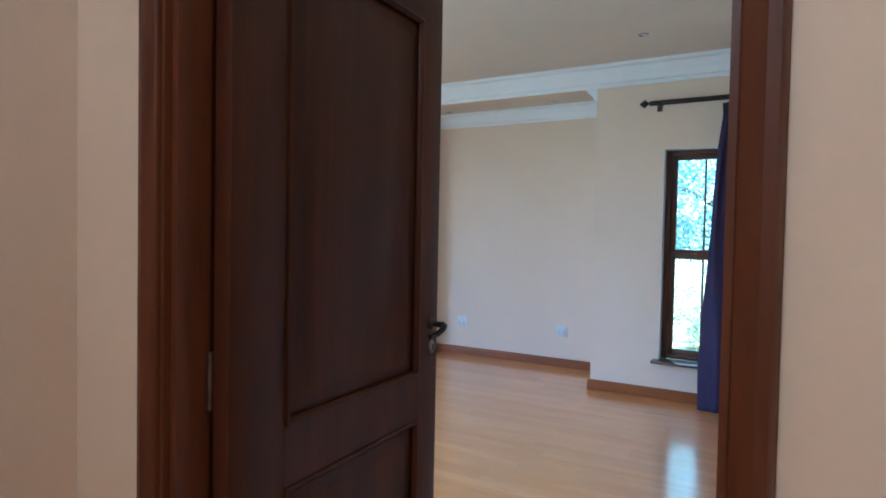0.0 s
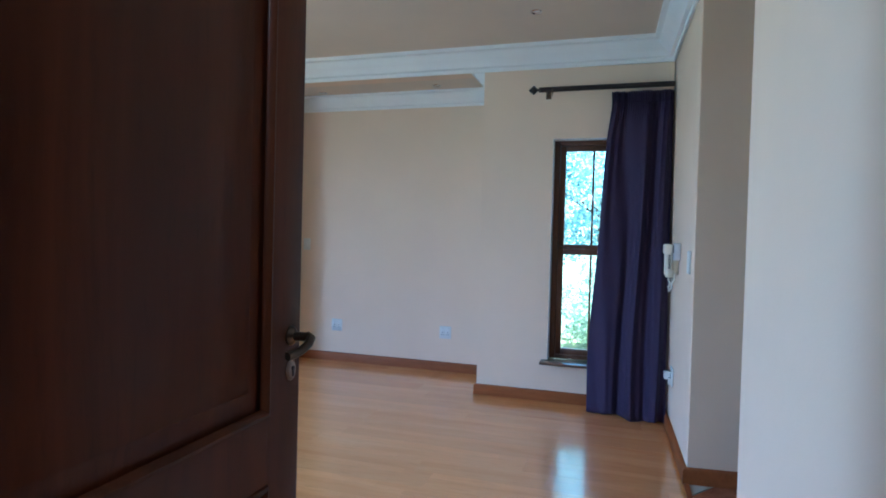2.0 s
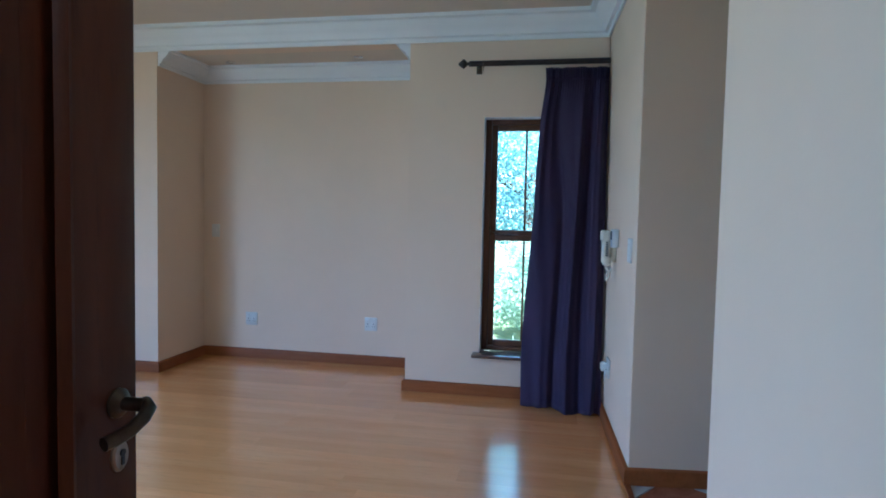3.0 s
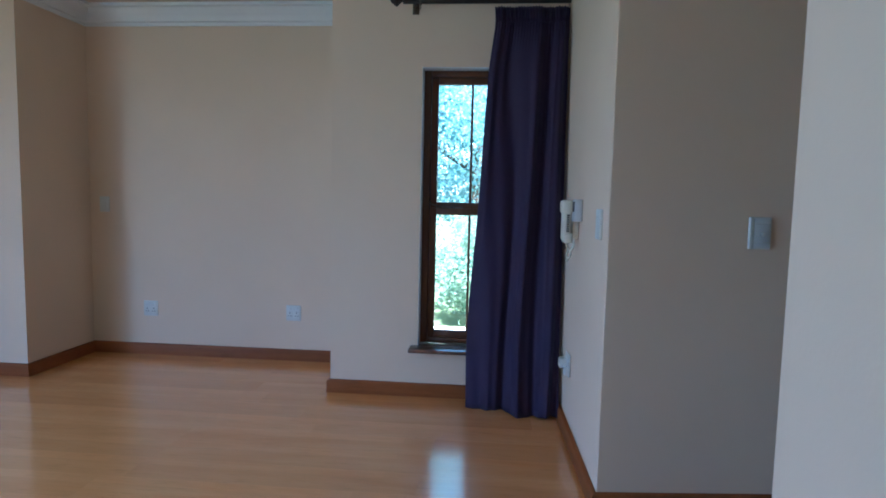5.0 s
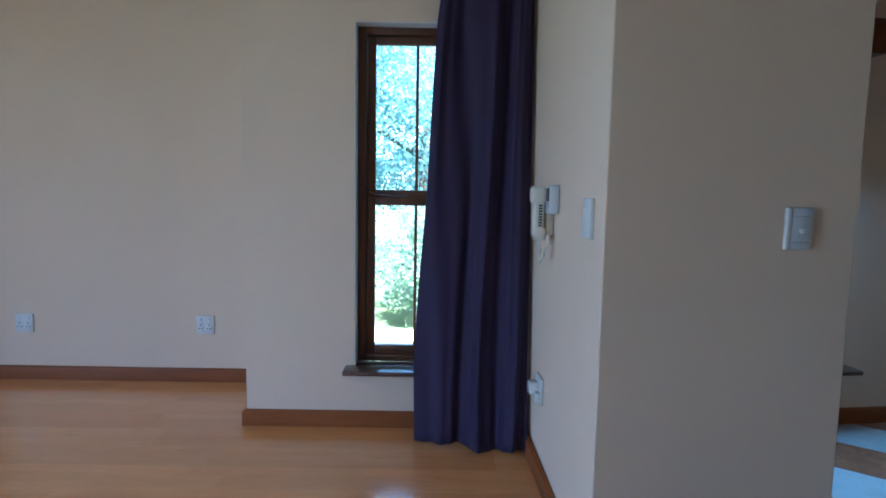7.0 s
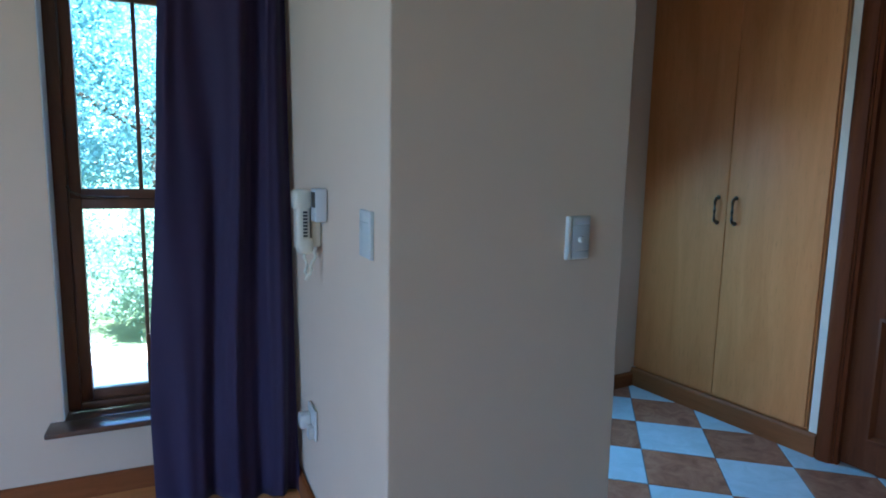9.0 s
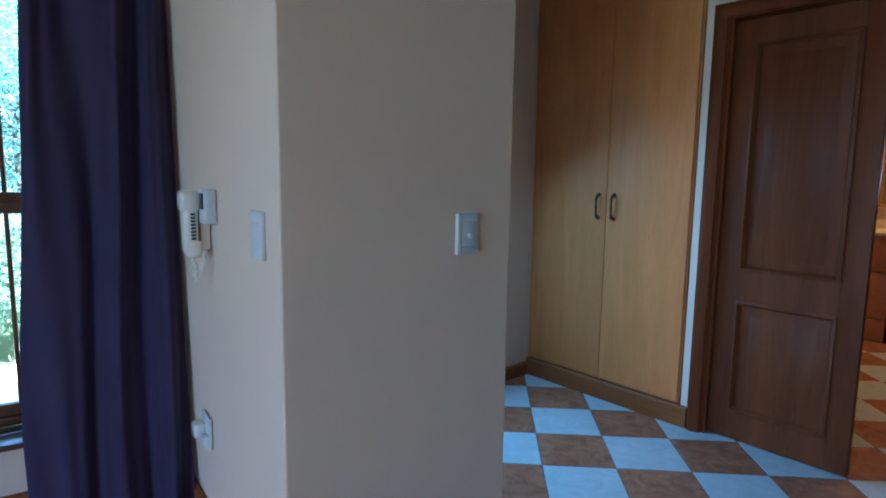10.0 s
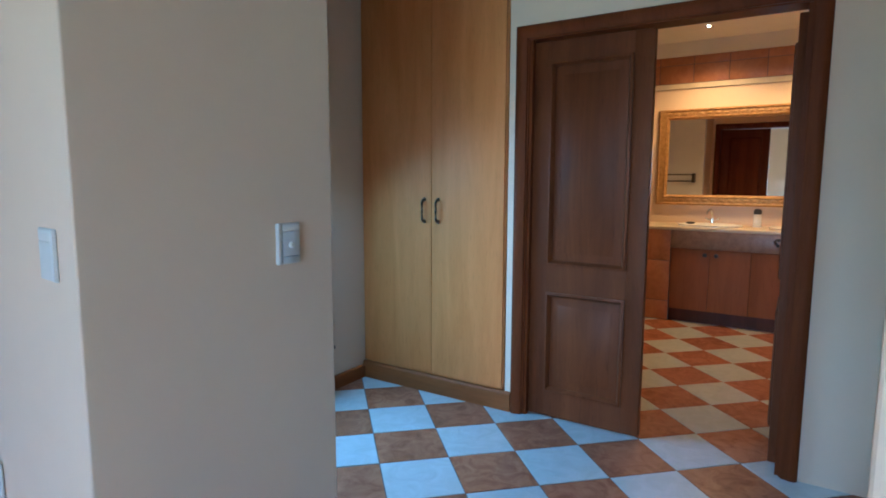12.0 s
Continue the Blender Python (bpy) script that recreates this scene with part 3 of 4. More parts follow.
def curtain_rod(m, length, flip):
    r = thing("curtain_rod", m, "black wooden curtain pole with a faceted finial", "curtain rod", "bedroom curtain rods")
    part("pole", rod(bmesh.new(), (0, 0, 0), (length * flip, 0, 0), 0.019, segs=18), M_ROD, r)
    bm = lathe(bmesh.new(), [(0.0005, 0.0), (0.020, 0.003), (0.020, 0.010), (0.010, 0.014), (0.010, 0.022), (0.033, 0.046), (0.034, 0.052), (0.012, 0.080), (0.0005, 0.088)], segs=8, axis="x")
    if flip < 0:
        bmesh.ops.transform(bm, matrix=Matrix.Diagonal((-1, 1, 1, 1)), verts=bm.verts[:])
    bmesh.ops.translate(bm, vec=(length * flip, 0, 0), verts=bm.verts[:])
    part("finial", bm, M_ROD, r, smooth=20)
    bm = bmesh.new()
    rod(bm, ((length - 0.05) * flip, 0.098, -0.005), ((length - 0.05) * flip, 0.015, -0.005), 0.008)
    box(bm, (length - 0.07) * flip, (length - 0.03) * flip, 0.094, 0.0995, -0.05, 0.03, 0.002)
    part("bracket", bm, M_BRONZE, r)
    part("ring", tube(bmesh.new(), [((length - 0.09) * flip, 0.023 * math.cos(a), 0.023 * math.sin(a) - 0.004) for a in (k * math.pi / 8 for k in range(17))], 0.003), M_BRONZE, r)
    part("hook", tube(bmesh.new(), [((length - 0.09) * flip, 0, -0.026), ((length - 0.09) * flip, 0.004, -0.040), ((length - 0.088) * flip, 0, -0.050)], 0.002), M_BRONZE, r)
    return r


curtain_rod(pose(PX - 0.002, 5.40, 2.372), 0.945, -1)
curtain_rod(pose(WEST + 0.002, 5.40, 2.335), 0.97, 1)

# ---------------------------------------------------------------- entrance door


def panel(bm, x0, x1, z0, z1, y0, y1, rim=0.05):
    """A raised and fielded panel: flat middle, sloping border."""
    def ring(y, d):
        return [bm.verts.new((x, y, z)) for x, z in ((x0 + d, z0 + d), (x1 - d, z0 + d), (x1 - d, z1 - d), (x0 + d, z1 - d))]
    mid = (y0 + y1) / 2
    rings = [ring(y0, rim + 0.004), ring(y0 + 0.003, rim), ring(mid - 0.004, 0.0), ring(mid + 0.004, 0.0), ring(y1 - 0.003, rim), ring(y1, rim + 0.004)]
    for a, b in zip(rings, rings[1:]):
        for k in range(4):
            bm.faces.new((a[k], a[(k + 1) % 4], b[(k + 1) % 4], b[k]))
    bm.faces.new(rings[0])
    bm.faces.new(rings[-1])
    return bm


def bead(bm, x0, x1, z0, z1, y, out, w=0.018):
    """A moulded bead round a panel, on one face."""
    prof = [(0, 0), (w, 0), (0.83 * w, out * 0.5), (0.44 * w, out), (0.0, out * 0.8)]
    corners = ((x0, z0), (x1, z0), (x1, z1), (x0, z1))
    rings = []
    for (x, z), (sx, sz) in zip(corners, ((1, 1), (-1, 1), (-1, -1), (1, -1))):
        rings.append([bm.verts.new((x + sx * d, y + o, z + sz * d)) for d, o in prof])
    for i in range(4):
        a, b = rings[i], rings[(i + 1) % 4]
        for j in range(5):
            bm.faces.new((a[j], a[(j + 1) % 5], b[(j + 1) % 5], b[j]))
    return bm


def leaf(parent, name, w, h, t, material, fields, stile, at, label="", rim=0.05, bold=0.007, hinge_stile=None):
    """A framed door leaf: x from the hinge, y through its thickness, z up. fields: (z0, z1) of its panels."""
    sunk = 0.004 if bold < 0.01 else 0.013
    first = hinge_stile or stile
    bm = boxes((0, first, 0, t, 0.008, h), (w - stile, w, 0, t, 0.008, h), bevel=0.003)
    zs = [0.008] + [z for f in fields for z in f] + [h]
    for a, b in zip(zs[::2], zs[1::2]):
        box(bm, first - 0.001, w - stile + 0.001, 0.0005, t - 0.0005, a, b)
    lf = part(name, bm, material, parent, label, at)
    for z0, z1 in fields:
        part("panel", panel(bmesh.new(), first - 0.002, w - stile + 0.002, z0 - 0.002, z1 + 0.002, 0.004, t - 0.004, rim), material, lf)
        bm = bmesh.new()
        bead(bm, first, w - stile, z0, z1, sunk, -sunk - bold, 2 * bold)
        bead(bm, first, w - stile, z0, z1, t - sunk, sunk + bold, 2 * bold)
        part("moulding", bm, material, lf)
    return lf


def lever(lf, x, z, t, back, k=0.68):
    """A scrolled lever on both faces of a leaf, with its rose and a keyhole plate; back: -1 or 1, the way to the hinge."""
    for side, y in ((-1, 0.0), (1, t)):
        bm = lathe(bmesh.new(), [(0.026, 0), (0.026, 0.004), (0.020, 0.010), (0.012, 0.014), (0.012, 0.052), (0.0005, 0.056)], segs=18, axis="y")
        tube(bm, [(-back * 0.008, 0.046, 0.002), (back * 0.006, 0.064, -0.002), (back * 0.026, 0.068, -0.012), (back * 0.048, 0.060, -0.026), (back * 0.068, 0.050, -0.034), (back * 0.086, 0.044, -0.036)], 0.0115, 10)
        bmesh.ops.transform(bm, matrix=Matrix.Translation((x, y, z)) @ Matrix.Diagonal((k, side * k, k, 1)), verts=bm.verts[:])
        part("lever_handle", bm, M_HANDLE, lf, "dark antique bronze lever handle")
        bm = lathe(bmesh.new(), [(0.019, 0), (0.019, 0.003), (0.016, 0.0055), (0.0005, 0.006)], segs=20, axis="y")
        bmesh.ops.transform(bm, matrix=Matrix.Translation((x, y, z - 0.062)) @ Matrix.Diagonal((k, side, 1.45 * k, 1)), verts=bm.verts[:])
        part("keyhole_plate", bm, M_BRASS, lf, "worn oval keyhole plate")
        bm = rod(bmesh.new(), (x, y + side * 0.002, z - 0.058), (x, y + side * 0.0075, z - 0.058), 0.0042)
        box(bm, x - 0.002, x + 0.002, min(y + side * 0.002, y + side * 0.0075), max(y + side * 0.002, y + side * 0.0075), z - 0.072, z - 0.058)
        part("keyhole", bm, M_DARKPL, lf)


def casing_x(parent, x0, x1, h, y, out, w, material):
    """A casing round an opening in a wall of constant y: two sides and a head, moulded."""
    prof = [(0, 0), (w, 0), (w, 0.35 * out), (0.82 * w, 0.9 * out), (0.55 * w, out), (0.3 * w, 0.7 * out), (0.08 * w, 0.6 * out), (0, 0.4 * out)]
    bm = bmesh.new()
    rings = []
    for x, z, sx, sz in ((x0, 0.0, -1, 0), (x0, h, -1, 1), (x1, h, 1, 1), (x1, 0.0, 1, 0)):
        rings.append([bm.verts.new((x + sx * d, y + o, z + sz * d)) for d, o in prof])
    for a, b in zip(rings, rings[1:]):
        for j in range(len(prof)):
            bm.faces.new((a[j], a[(j + 1) % len(prof)], b[(j + 1) % len(prof)], b[j]))
    bm.faces.new(rings[0])
    bm.faces.new(rings[-1])
    return part("casing", bm, material, parent)


door1 = thing("door_1", pose(0, 0, 0), "dark stained wooden panel door standing open into the bedroom", "door", "", "structure")
part("lining", boxes((DX0 - 0.03, DX0, DY0 - 0.004, DY1 + 0.004, 0, 2.07), (DX1, DX1 + 0.03, DY0 - 0.004, DY1 + 0.004, 0, 2.07), (DX0, DX1, DY0 - 0.004, DY1 + 0.004, 2.04, 2.07), (DX0, DX0 + 0.014, DY0 + 0.01, DY1 - 0.045, 0, 2.026)), M_FRAME, door1)
casing_x(door1, DX0 - 0.008, DX1 + 0.008, 2.048, DY0 - 0.004, -0.020, 0.040, M_FRAME)
casing_x(door1, DX0 - 0.008, DX1 + 0.008, 2.048, DY1 + 0.004, 0.020, 0.050, M_FRAME)
lf = leaf(door1, "door_leaf", 0.718, 2.0, 0.04, M_DOOR, ((0.20, 0.822), (0.940, 1.862)), 0.100, pose(0.231, 1.203, 0, 0, 0, 90.6), hinge_stile=0.135)
lever(lf, 0.685, 1.066, 0.04, -1)
for hz in (0.25, 1.05, 1.80):
    part("hinge", rod(bmesh.new(), (0.184, 1.203, hz - 0.05), (0.184, 1.203, hz + 0.05), 0.007), M_BRONZE, door1)

# ---------------------------------------------------------------- double door to the bathroom
made = set(scene.objects)
door2 = thing("door_2", pose(CUP, OPEN0, 0, 0, 0, 90), "brown wooden double door, one leaf shut and one open", "door", "", "structure")
# local x runs along the wall, local y points back into the dressing room
OW = OPEN1 - OPEN0
part("lining", boxes((-0.03, 0, -0.124, 0.004, 0, 2.075), (OW, OW + 0.03, -0.124, 0.004, 0, 2.075), (0, OW, -0.124, 0.004, 2.045, 2.075), (OW - 0.016, OW, -0.036, -0.006, 0, 2.045), (0, 0.016, -0.075, -0.01, 0, 2.045)), M_FRAME2, door2)
casing_x(door2, -0.008, OW + 0.008, 2.053, 0.004, 0.022, 0.066, M_FRAME2)
casing_x(door2, -0.008, OW + 0.008, 2.053, -0.124, -0.022, 0.066, M_FRAME2)
lw = OW / 2 - 0.012
lf = leaf(door2, "shut_leaf", lw, 2.035, 0.04, M_BATHDOOR, ((0.15, 0.71), (0.86, 1.93)), 0.095, pose(OW - 0.012, -0.038, 0, 0, 0, 180), "", 0.07, 0.013)
lf = leaf(door2, "open_leaf", lw, 2.035, 0.04, M_BATHDOOR, ((0.15, 0.71), (0.86, 1.93)), 0.095, pose(0.012, -0.118, 0, 0, 0, -88), "", 0.07, 0.013)
lever(lf, lw - 0.05, 1.0, 0.04, -1)
for hz in (0.22, 1.78):
    part("hinge", rod(bmesh.new(), (0.008, -0.124, hz - 0.05), (0.008, -0.124, hz + 0.05), 0.008), M_BRONZE, door2)

# ---------------------------------------------------------------- wardrobe
ward = thing("wardrobe", pose(CUP, 0, 0), "built-in maple veneer wardrobe with two tall closed doors", "wardrobe")
part("carcass", boxes((0.022, 0.585, W0, W0 + 0.018, 0.0, CEIL), (0.022, 0.585, W1 - 0.02, W1 - 0.002, 0.0, CEIL), (0.57, 0.588, W0 + 0.018, W1 - 0.02, 0.0, CEIL), (0.022, 0.57, W0 + 0.018, W1 - 0.02, 0.09, 0.11)), M_MAPLE, ward)
part("plinth", sweep(bmesh.new(), [(0.0, 4.606), (0.0, W1)], [(o, u * 1.34) for o, u in SK]), M_SKIRT_Y, ward, "brown wooden plinth")
for y0, y1, hy in ((W0 + 0.005, WS - 0.002, WS - 0.050), (WS + 0.002, W1 - 0.004, WS + 0.050)):
    d = part("door", boxes((0.0, 0.020, y0, y1, 0.117, CEIL - 0.01), bevel=0.002), M_MAPLE, ward)
    bm = tube(bmesh.new(), [(0.0, hy, 1.066), (-0.020, hy, 1.070), (-0.028, hy, 1.084), (-0.028, hy, 1.130), (-0.028, hy, 1.178), (-0.020, hy, 1.192), (0.0, hy, 1.196)], 0.0075, 10)
    ball(bm, (-0.001, hy, 1.064), 0.012, 0.5, 1, 1)
    ball(bm, (-0.001, hy, 1.198), 0.012, 0.5, 1, 1)
    part("handle", bm, M_BRONZE, d, "dark bronze bow handle")
turn_block(made)

# ---------------------------------------------------------------- switches, sockets, intercom


def socket(m, label, group=""):
    """A three-pin outlet; local y out of the wall."""
    s = thing("wall_socket", m, label, "socket", group)
    part("plate", boxes((-0.056, 0.056, 0, 0.010, -0.058, 0.058), bevel=0.004), M_PLATE, s)
    for dx in (-0.026, 0.026):
        p = part("outlet_face", boxes((dx - 0.020, dx + 0.020, 0.0085, 0.0125, -0.036, 0.012), bevel=0.002), M_PLATE, s)
        part("pin_holes", boxes((dx - 0.003, dx + 0.003, 0.011, 0.0132, -0.004, 0.006), (dx - 0.012, dx - 0.006, 0.011, 0.0132, -0.024, -0.017), (dx + 0.006, dx + 0.012, 0.011, 0.0132, -0.024, -0.017)), M_DARKPL, p)
        part("rocker", boxes((dx - 0.009, dx + 0.009, 0.008, 0.0145, 0.022, 0.042), bevel=0.002), M_PLATE, s)
    return s


s1 = socket(pose(-0.766, BACK, 0.36, 0, 0, 180), "white double wall socket low on the alcove wall", "alcove sockets")
copy_thing(s1, pose(-1.883, BACK, 0.355, 0, 0, 180))

sw = thing("light_switch", pose(-2.235, BACK, 1.14, 0, 0, 180), "small white light switch on the alcove wall", "switch")
part("plate", boxes((-0.038, 0.038, 0, 0.009, -0.058, 0.058), bevel=0.003), M_PLATE, sw)
part("rocker", boxes((-0.012, 0.012, 0.006, 0.014, -0.02, 0.02), bevel=0.002), M_PLATE, sw)

sw = thing("dimmer_switch", pose(1.722, 4.2955, 1.13, 0, 0, 185.9), "white wall plate with a round dimmer button", "switch")
part("plate", boxes((-0.044, 0.044, 0, 0.009, -0.062, 0.062), bevel=0.004), M_PLATE, sw)
part("side_cover", boxes((0.028, 0.0435, 0.005, 0.014, -0.061, 0.061), bevel=0.004), M_PLATE, sw)
for z0, z1 in ((0.038, 0.058), (-0.036, 0.036), (-0.058, -0.038)):
    part("module", boxes((-0.038, 0.026, 0.007, 0.012, z0, z1), bevel=0.0015), M_GREYPL, sw, "pale grey module")
part("dimmer_button", lathe(bmesh.new(), [(0.0095, 0.011), (0.0095, 0.017), (0.007, 0.0195), (0.0005, 0.020)], (-0.006, 0, -0.004), axis="y"), M_PLATE, sw)

sw = thing("light_switch", pose(beside(4.385), 4.385, 1.145, 0, 0, 91.6), "white two-gang light switch beside the intercom", "switch")
part("plate", boxes((-0.050, 0.050, 0, 0.007, -0.062, 0.062), bevel=0.003), M_PLATE, sw)
part("side_cover", boxes((-0.049, -0.034, 0.004, 0.011, -0.061, 0.061), bevel=0.003), M_PLATE, sw)
for z0, z1 in ((0.034, 0.060), (-0.060, 0.030)):
    part("module", boxes((-0.031, 0.044, 0.005, 0.0095, z0, z1), bevel=0.0015), M_PLATE, sw)

so_ = thing("wall_socket", pose(beside(5.01), 5.01, 0.385, 0, 0, 91.6), "white wall socket with a plug pushed in", "socket")
part("plate", boxes((-0.056, 0.056, 0, 0.010, -0.058, 0.058), bevel=0.004), M_PLATE, so_)
pl = part("plug", boxes((-0.005, 0.045, 0.009, 0.050, -0.025, 0.028), bevel=0.008), M_PLATE, so_, "white three-pin plug")
part("adapter", boxes((-0.048, -0.010, 0.009, 0.030, -0.05, -0.005), bevel=0.004), M_PLATE, so_)

ic = thing("intercom_phone", pose(beside(4.87), 4.87, 1.0, 0, 0, 91.6), "ivory intercom handset hanging on its grey-white wall unit", "intercom")
# local x runs to the window wall, local y out of the wall
part("cradle", boxes((0.002, 0.050, 0, 0.032, 0.050, 0.236), bevel=0.008), M_PLASTIC, ic, "ivory plastic cradle")
unit = part("wall_unit", boxes((-0.080, -0.010, 0, 0.038, 0.140, 0.247), bevel=0.006), M_GREYPL, ic, "pale grey plastic wall unit")
part("display", boxes((-0.074, -0.028, 0.035, 0.0405, 0.186, 0.236), bevel=0.002), M_ROD, unit, "small dark display window")
bm = bmesh.new()
box(bm, -0.016, 0.046, 0.040, 0.084, 0.044, 0.236, 0.012, 3)
box(bm, -0.018, 0.048, 0.034, 0.092, 0.176, 0.242, 0.014, 3)
box(bm, -0.018, 0.048, 0.030, 0.078, 0.030, 0.086, 0.014, 3)
hs = part("handset", bm, M_PLASTIC, ic, "ivory plastic handset")
part("slots", boxes(*[(-0.0178, -0.010, 0.050, 0.064, 0.088 + 0.011 * k, 0.095 + 0.011 * k) for k in range(8)]), M_DARKPL, hs, "row of dark slots")
cord = [(0.016 - 0.020 * math.sin(a / 16 * math.pi), 0.052 + 0.005 * math.sin(a * 1.9), 0.036 - 0.092 * math.sin(a / 16 * math.pi)) for a in range(9)]
cord += [(-0.004 - 0.016 * math.sin(a / 16 * math.pi), 0.052 - 0.030 * a / 8 + 0.005 * math.sin(a * 1.9), -0.056 + 0.110 * (a / 8) ** 1.2) for a in range(1, 9)]
part("cord", tube(bmesh.new(), cord, 0.0055), M_PLASTIC, ic, "looped ivory cord")

# ---------------------------------------------------------------- ceiling spots


def downlight(m, label, lens=None):
    d = thing("ceiling_downlight", m, label, "downlight", "ceiling downlights")
    part("trim_ring", lathe(bmesh.new(), [(0.020, 0.012), (0.024, -0.002), (0.034, -0.006), (0.038, -0.003), (0.038, 0.0)], segs=24), M_CHROME, d)
    part("lens", lathe(bmesh.new(), [(0.0215, 0.004), (0.012, 0.0), (0.0005, -0.002)], segs=18), lens or M_PLATE, d)
    return d


downlight(pose(0.205, 4.77, CEIL - 0.001), "small chrome ceiling downlight, switched off")
downlight(pose(-1.98, 5.95, ALC + 0.003), "small chrome downlight in the alcove ceiling, switched off")
downlight(pose(-0.83, 5.90, ALC + 0.003), "small chrome downlight in the alcove ceiling, switched off")
# second fitting is unseen, added to go with its extra spot lamp
for lx, ly in ((6.145, 4.125), (6.145, 3.1)):
    downlight(BLOCK @ pose(lx, ly, BCEIL - 0.001), "small ceiling downlight glowing warm in the bathroom", M_BULB)

# dressing room window: blind box and pull cord
bl = thing("roller_blind", BLOCK @ pose(2.025, DRY, 1.90), "dark wooden pelmet with a hanging pull cord over the window", "blind")
part("pelmet", boxes((0.0, 0.955, -0.10, -0.001, 0.02, 0.175), (-0.012, 0.967, -0.112, -0.001, 0.160, 0.185), bevel=0.005), M_WINWOOD, bl)
part("cord", tube(bmesh.new(), [(0.89, -0.05, 0.03), (0.875, -0.052, -0.4), (0.83, -0.054, -0.9), (0.80, -0.055, -1.42)], 0.003), M_PLATE, bl, "thin pale pull cord")

# ---------------------------------------------------------------- bathroom
VX = 6.185
made = set(scene.objects)
van = thing("vanity_unit", pose(VX, 0, 0), "tiled vanity with reddish wooden doors under a cream counter", "vanity")
part("body", boxes((0.03, BX - VX - 0.002, 2.7, 4.36, 0.115, 0.69)), M_CABINET, van)
part("kickboard", boxes((0.04, 0.08, 2.7, 4.36, 0.0, 0.115)), M_DOOR, van, "dark recessed kickboard")
part("fascia", boxes((0.0, BX - VX - 0.002, 2.7, 4.36, 0.692, 0.856), bevel=0.004), M_STONE, van, "brown stone-tiled fascia")
pier = part("end_pier", boxes((0.006, BX - VX - 0.002, 4.36, 4.66, 0.0, 0.856)), M_GROUT, van, "terracotta-tiled end")
for z0, z1 in ((0.004, 0.18), (0.186, 0.562), (0.568, 0.855)):
    part("tile", boxes((0.0, 0.008, 4.363, 4.657, z0, z1), bevel=0.002), M_TILE_WALL, pier)
for y0, y1, ky in ((4.027, 4.357, 4.062), (3.691, 4.023, 3.968), (3.355, 3.687, 3.39), (3.019, 3.351, 3.316)):
    d = part("door", boxes((0.008, 0.028, y0, y1, 0.12, 0.686), bevel=0.003), M_CABINET, van)
    part("knob", lathe(bmesh.new(), [(0.009, 0.0), (0.008, -0.012), (0.019, -0.022), (0.016, -0.032), (0.0005, -0.035)], (0.008, ky, 0.640), 14, "x"), M_ROD, d, "dark round knob")
ct = tagged(part("countertop", boxes((VX - 0.02, BX - 0.001, 2.68, 4.68, 0.857, 0.886), bevel=0.008), M_COUNTER), "cream stone counter along the bathroom wall", "countertop")


def basin(m):
    b = thing("basin", m, "white oval ceramic basin set in the counter", "basin", "pair of basins")
    prof = [(0.0005, -0.02), (0.10, -0.012), (0.16, 0.003), (0.195, 0.016), (0.215, 0.020), (0.225, 0.014), (0.222, 0.0)]
    bm = lathe(bmesh.new(), prof, segs=32)
    bmesh.ops.transform(bm, matrix=Matrix.Diagonal((0.82, 1.25, 1, 1)), verts=bm.verts[:])
    part("bowl", bm, M_CERAMIC, b)
    part("drain", lathe(bmesh.new(), [(0.022, -0.018), (0.020, -0.014), (0.0005, -0.013)], segs=16), M_CHROME, b, "chrome drain")
    return b


b1 = basin(pose(VX + 0.26, 4.077, 0.887))
copy_thing(b1, pose(VX + 0.26, 3.31, 0.887))


def tap(m):
    t = thing("mixer_tap", m, "chrome mixer tap with a curved spout", "tap", "pair of taps")
    part("base", lathe(bmesh.new(), [(0.030, 0), (0.028, 0.012), (0.018, 0.022), (0.016, 0.06), (0.0005, 0.065)], segs=18), M_CHROME, t)
    part("spout", tube(bmesh.new(), [(0, 0, 0.05), (-0.01, 0, 0.10), (-0.03, 0.01, 0.145), (-0.07, 0.02, 0.150), (-0.10, 0.03, 0.120), (-0.105, 0.032, 0.105)], 0.010, 10), M_CHROME, t)
    for s in (-1, 1):
        part("knob", tube(bmesh.new(), [(0, 0, 0.04), (0, s * 0.04, 0.05), (-0.005, s * 0.06, 0.065)], 0.008), M_CHROME, t)
    return t


t1 = tap(pose(VX + 0.46, 4.087, 0.886))
copy_thing(t1, pose(VX + 0.46, 3.32, 0.886))
sd = thing("soap_dispenser", pose(VX + 0.40, 3.696, 0.886), "white soap bottle with a dark pump on the counter", "dispenser")
part("bottle", lathe(bmesh.new(), [(0.0005, 0), (0.034, 0.0), (0.036, 0.01), (0.036, 0.105), (0.030, 0.118), (0.014, 0.124)], segs=20), M_CERAMIC, sd)
part("pump", lathe(bmesh.new(), [(0.032, 0.118), (0.034, 0.124), (0.034, 0.150), (0.024, 0.166), (0.0005, 0.170)], segs=18), M_DARKPL, sd, "dark pump top")
soap = tagged(part("soap_bar", ball(bmesh.new(), (VX + 0.20, 4.235, 0.917), 0.03, 1.0, 1.4, 0.42), M_DARKPL), "small dark soap bar on the basin rim", "soap")

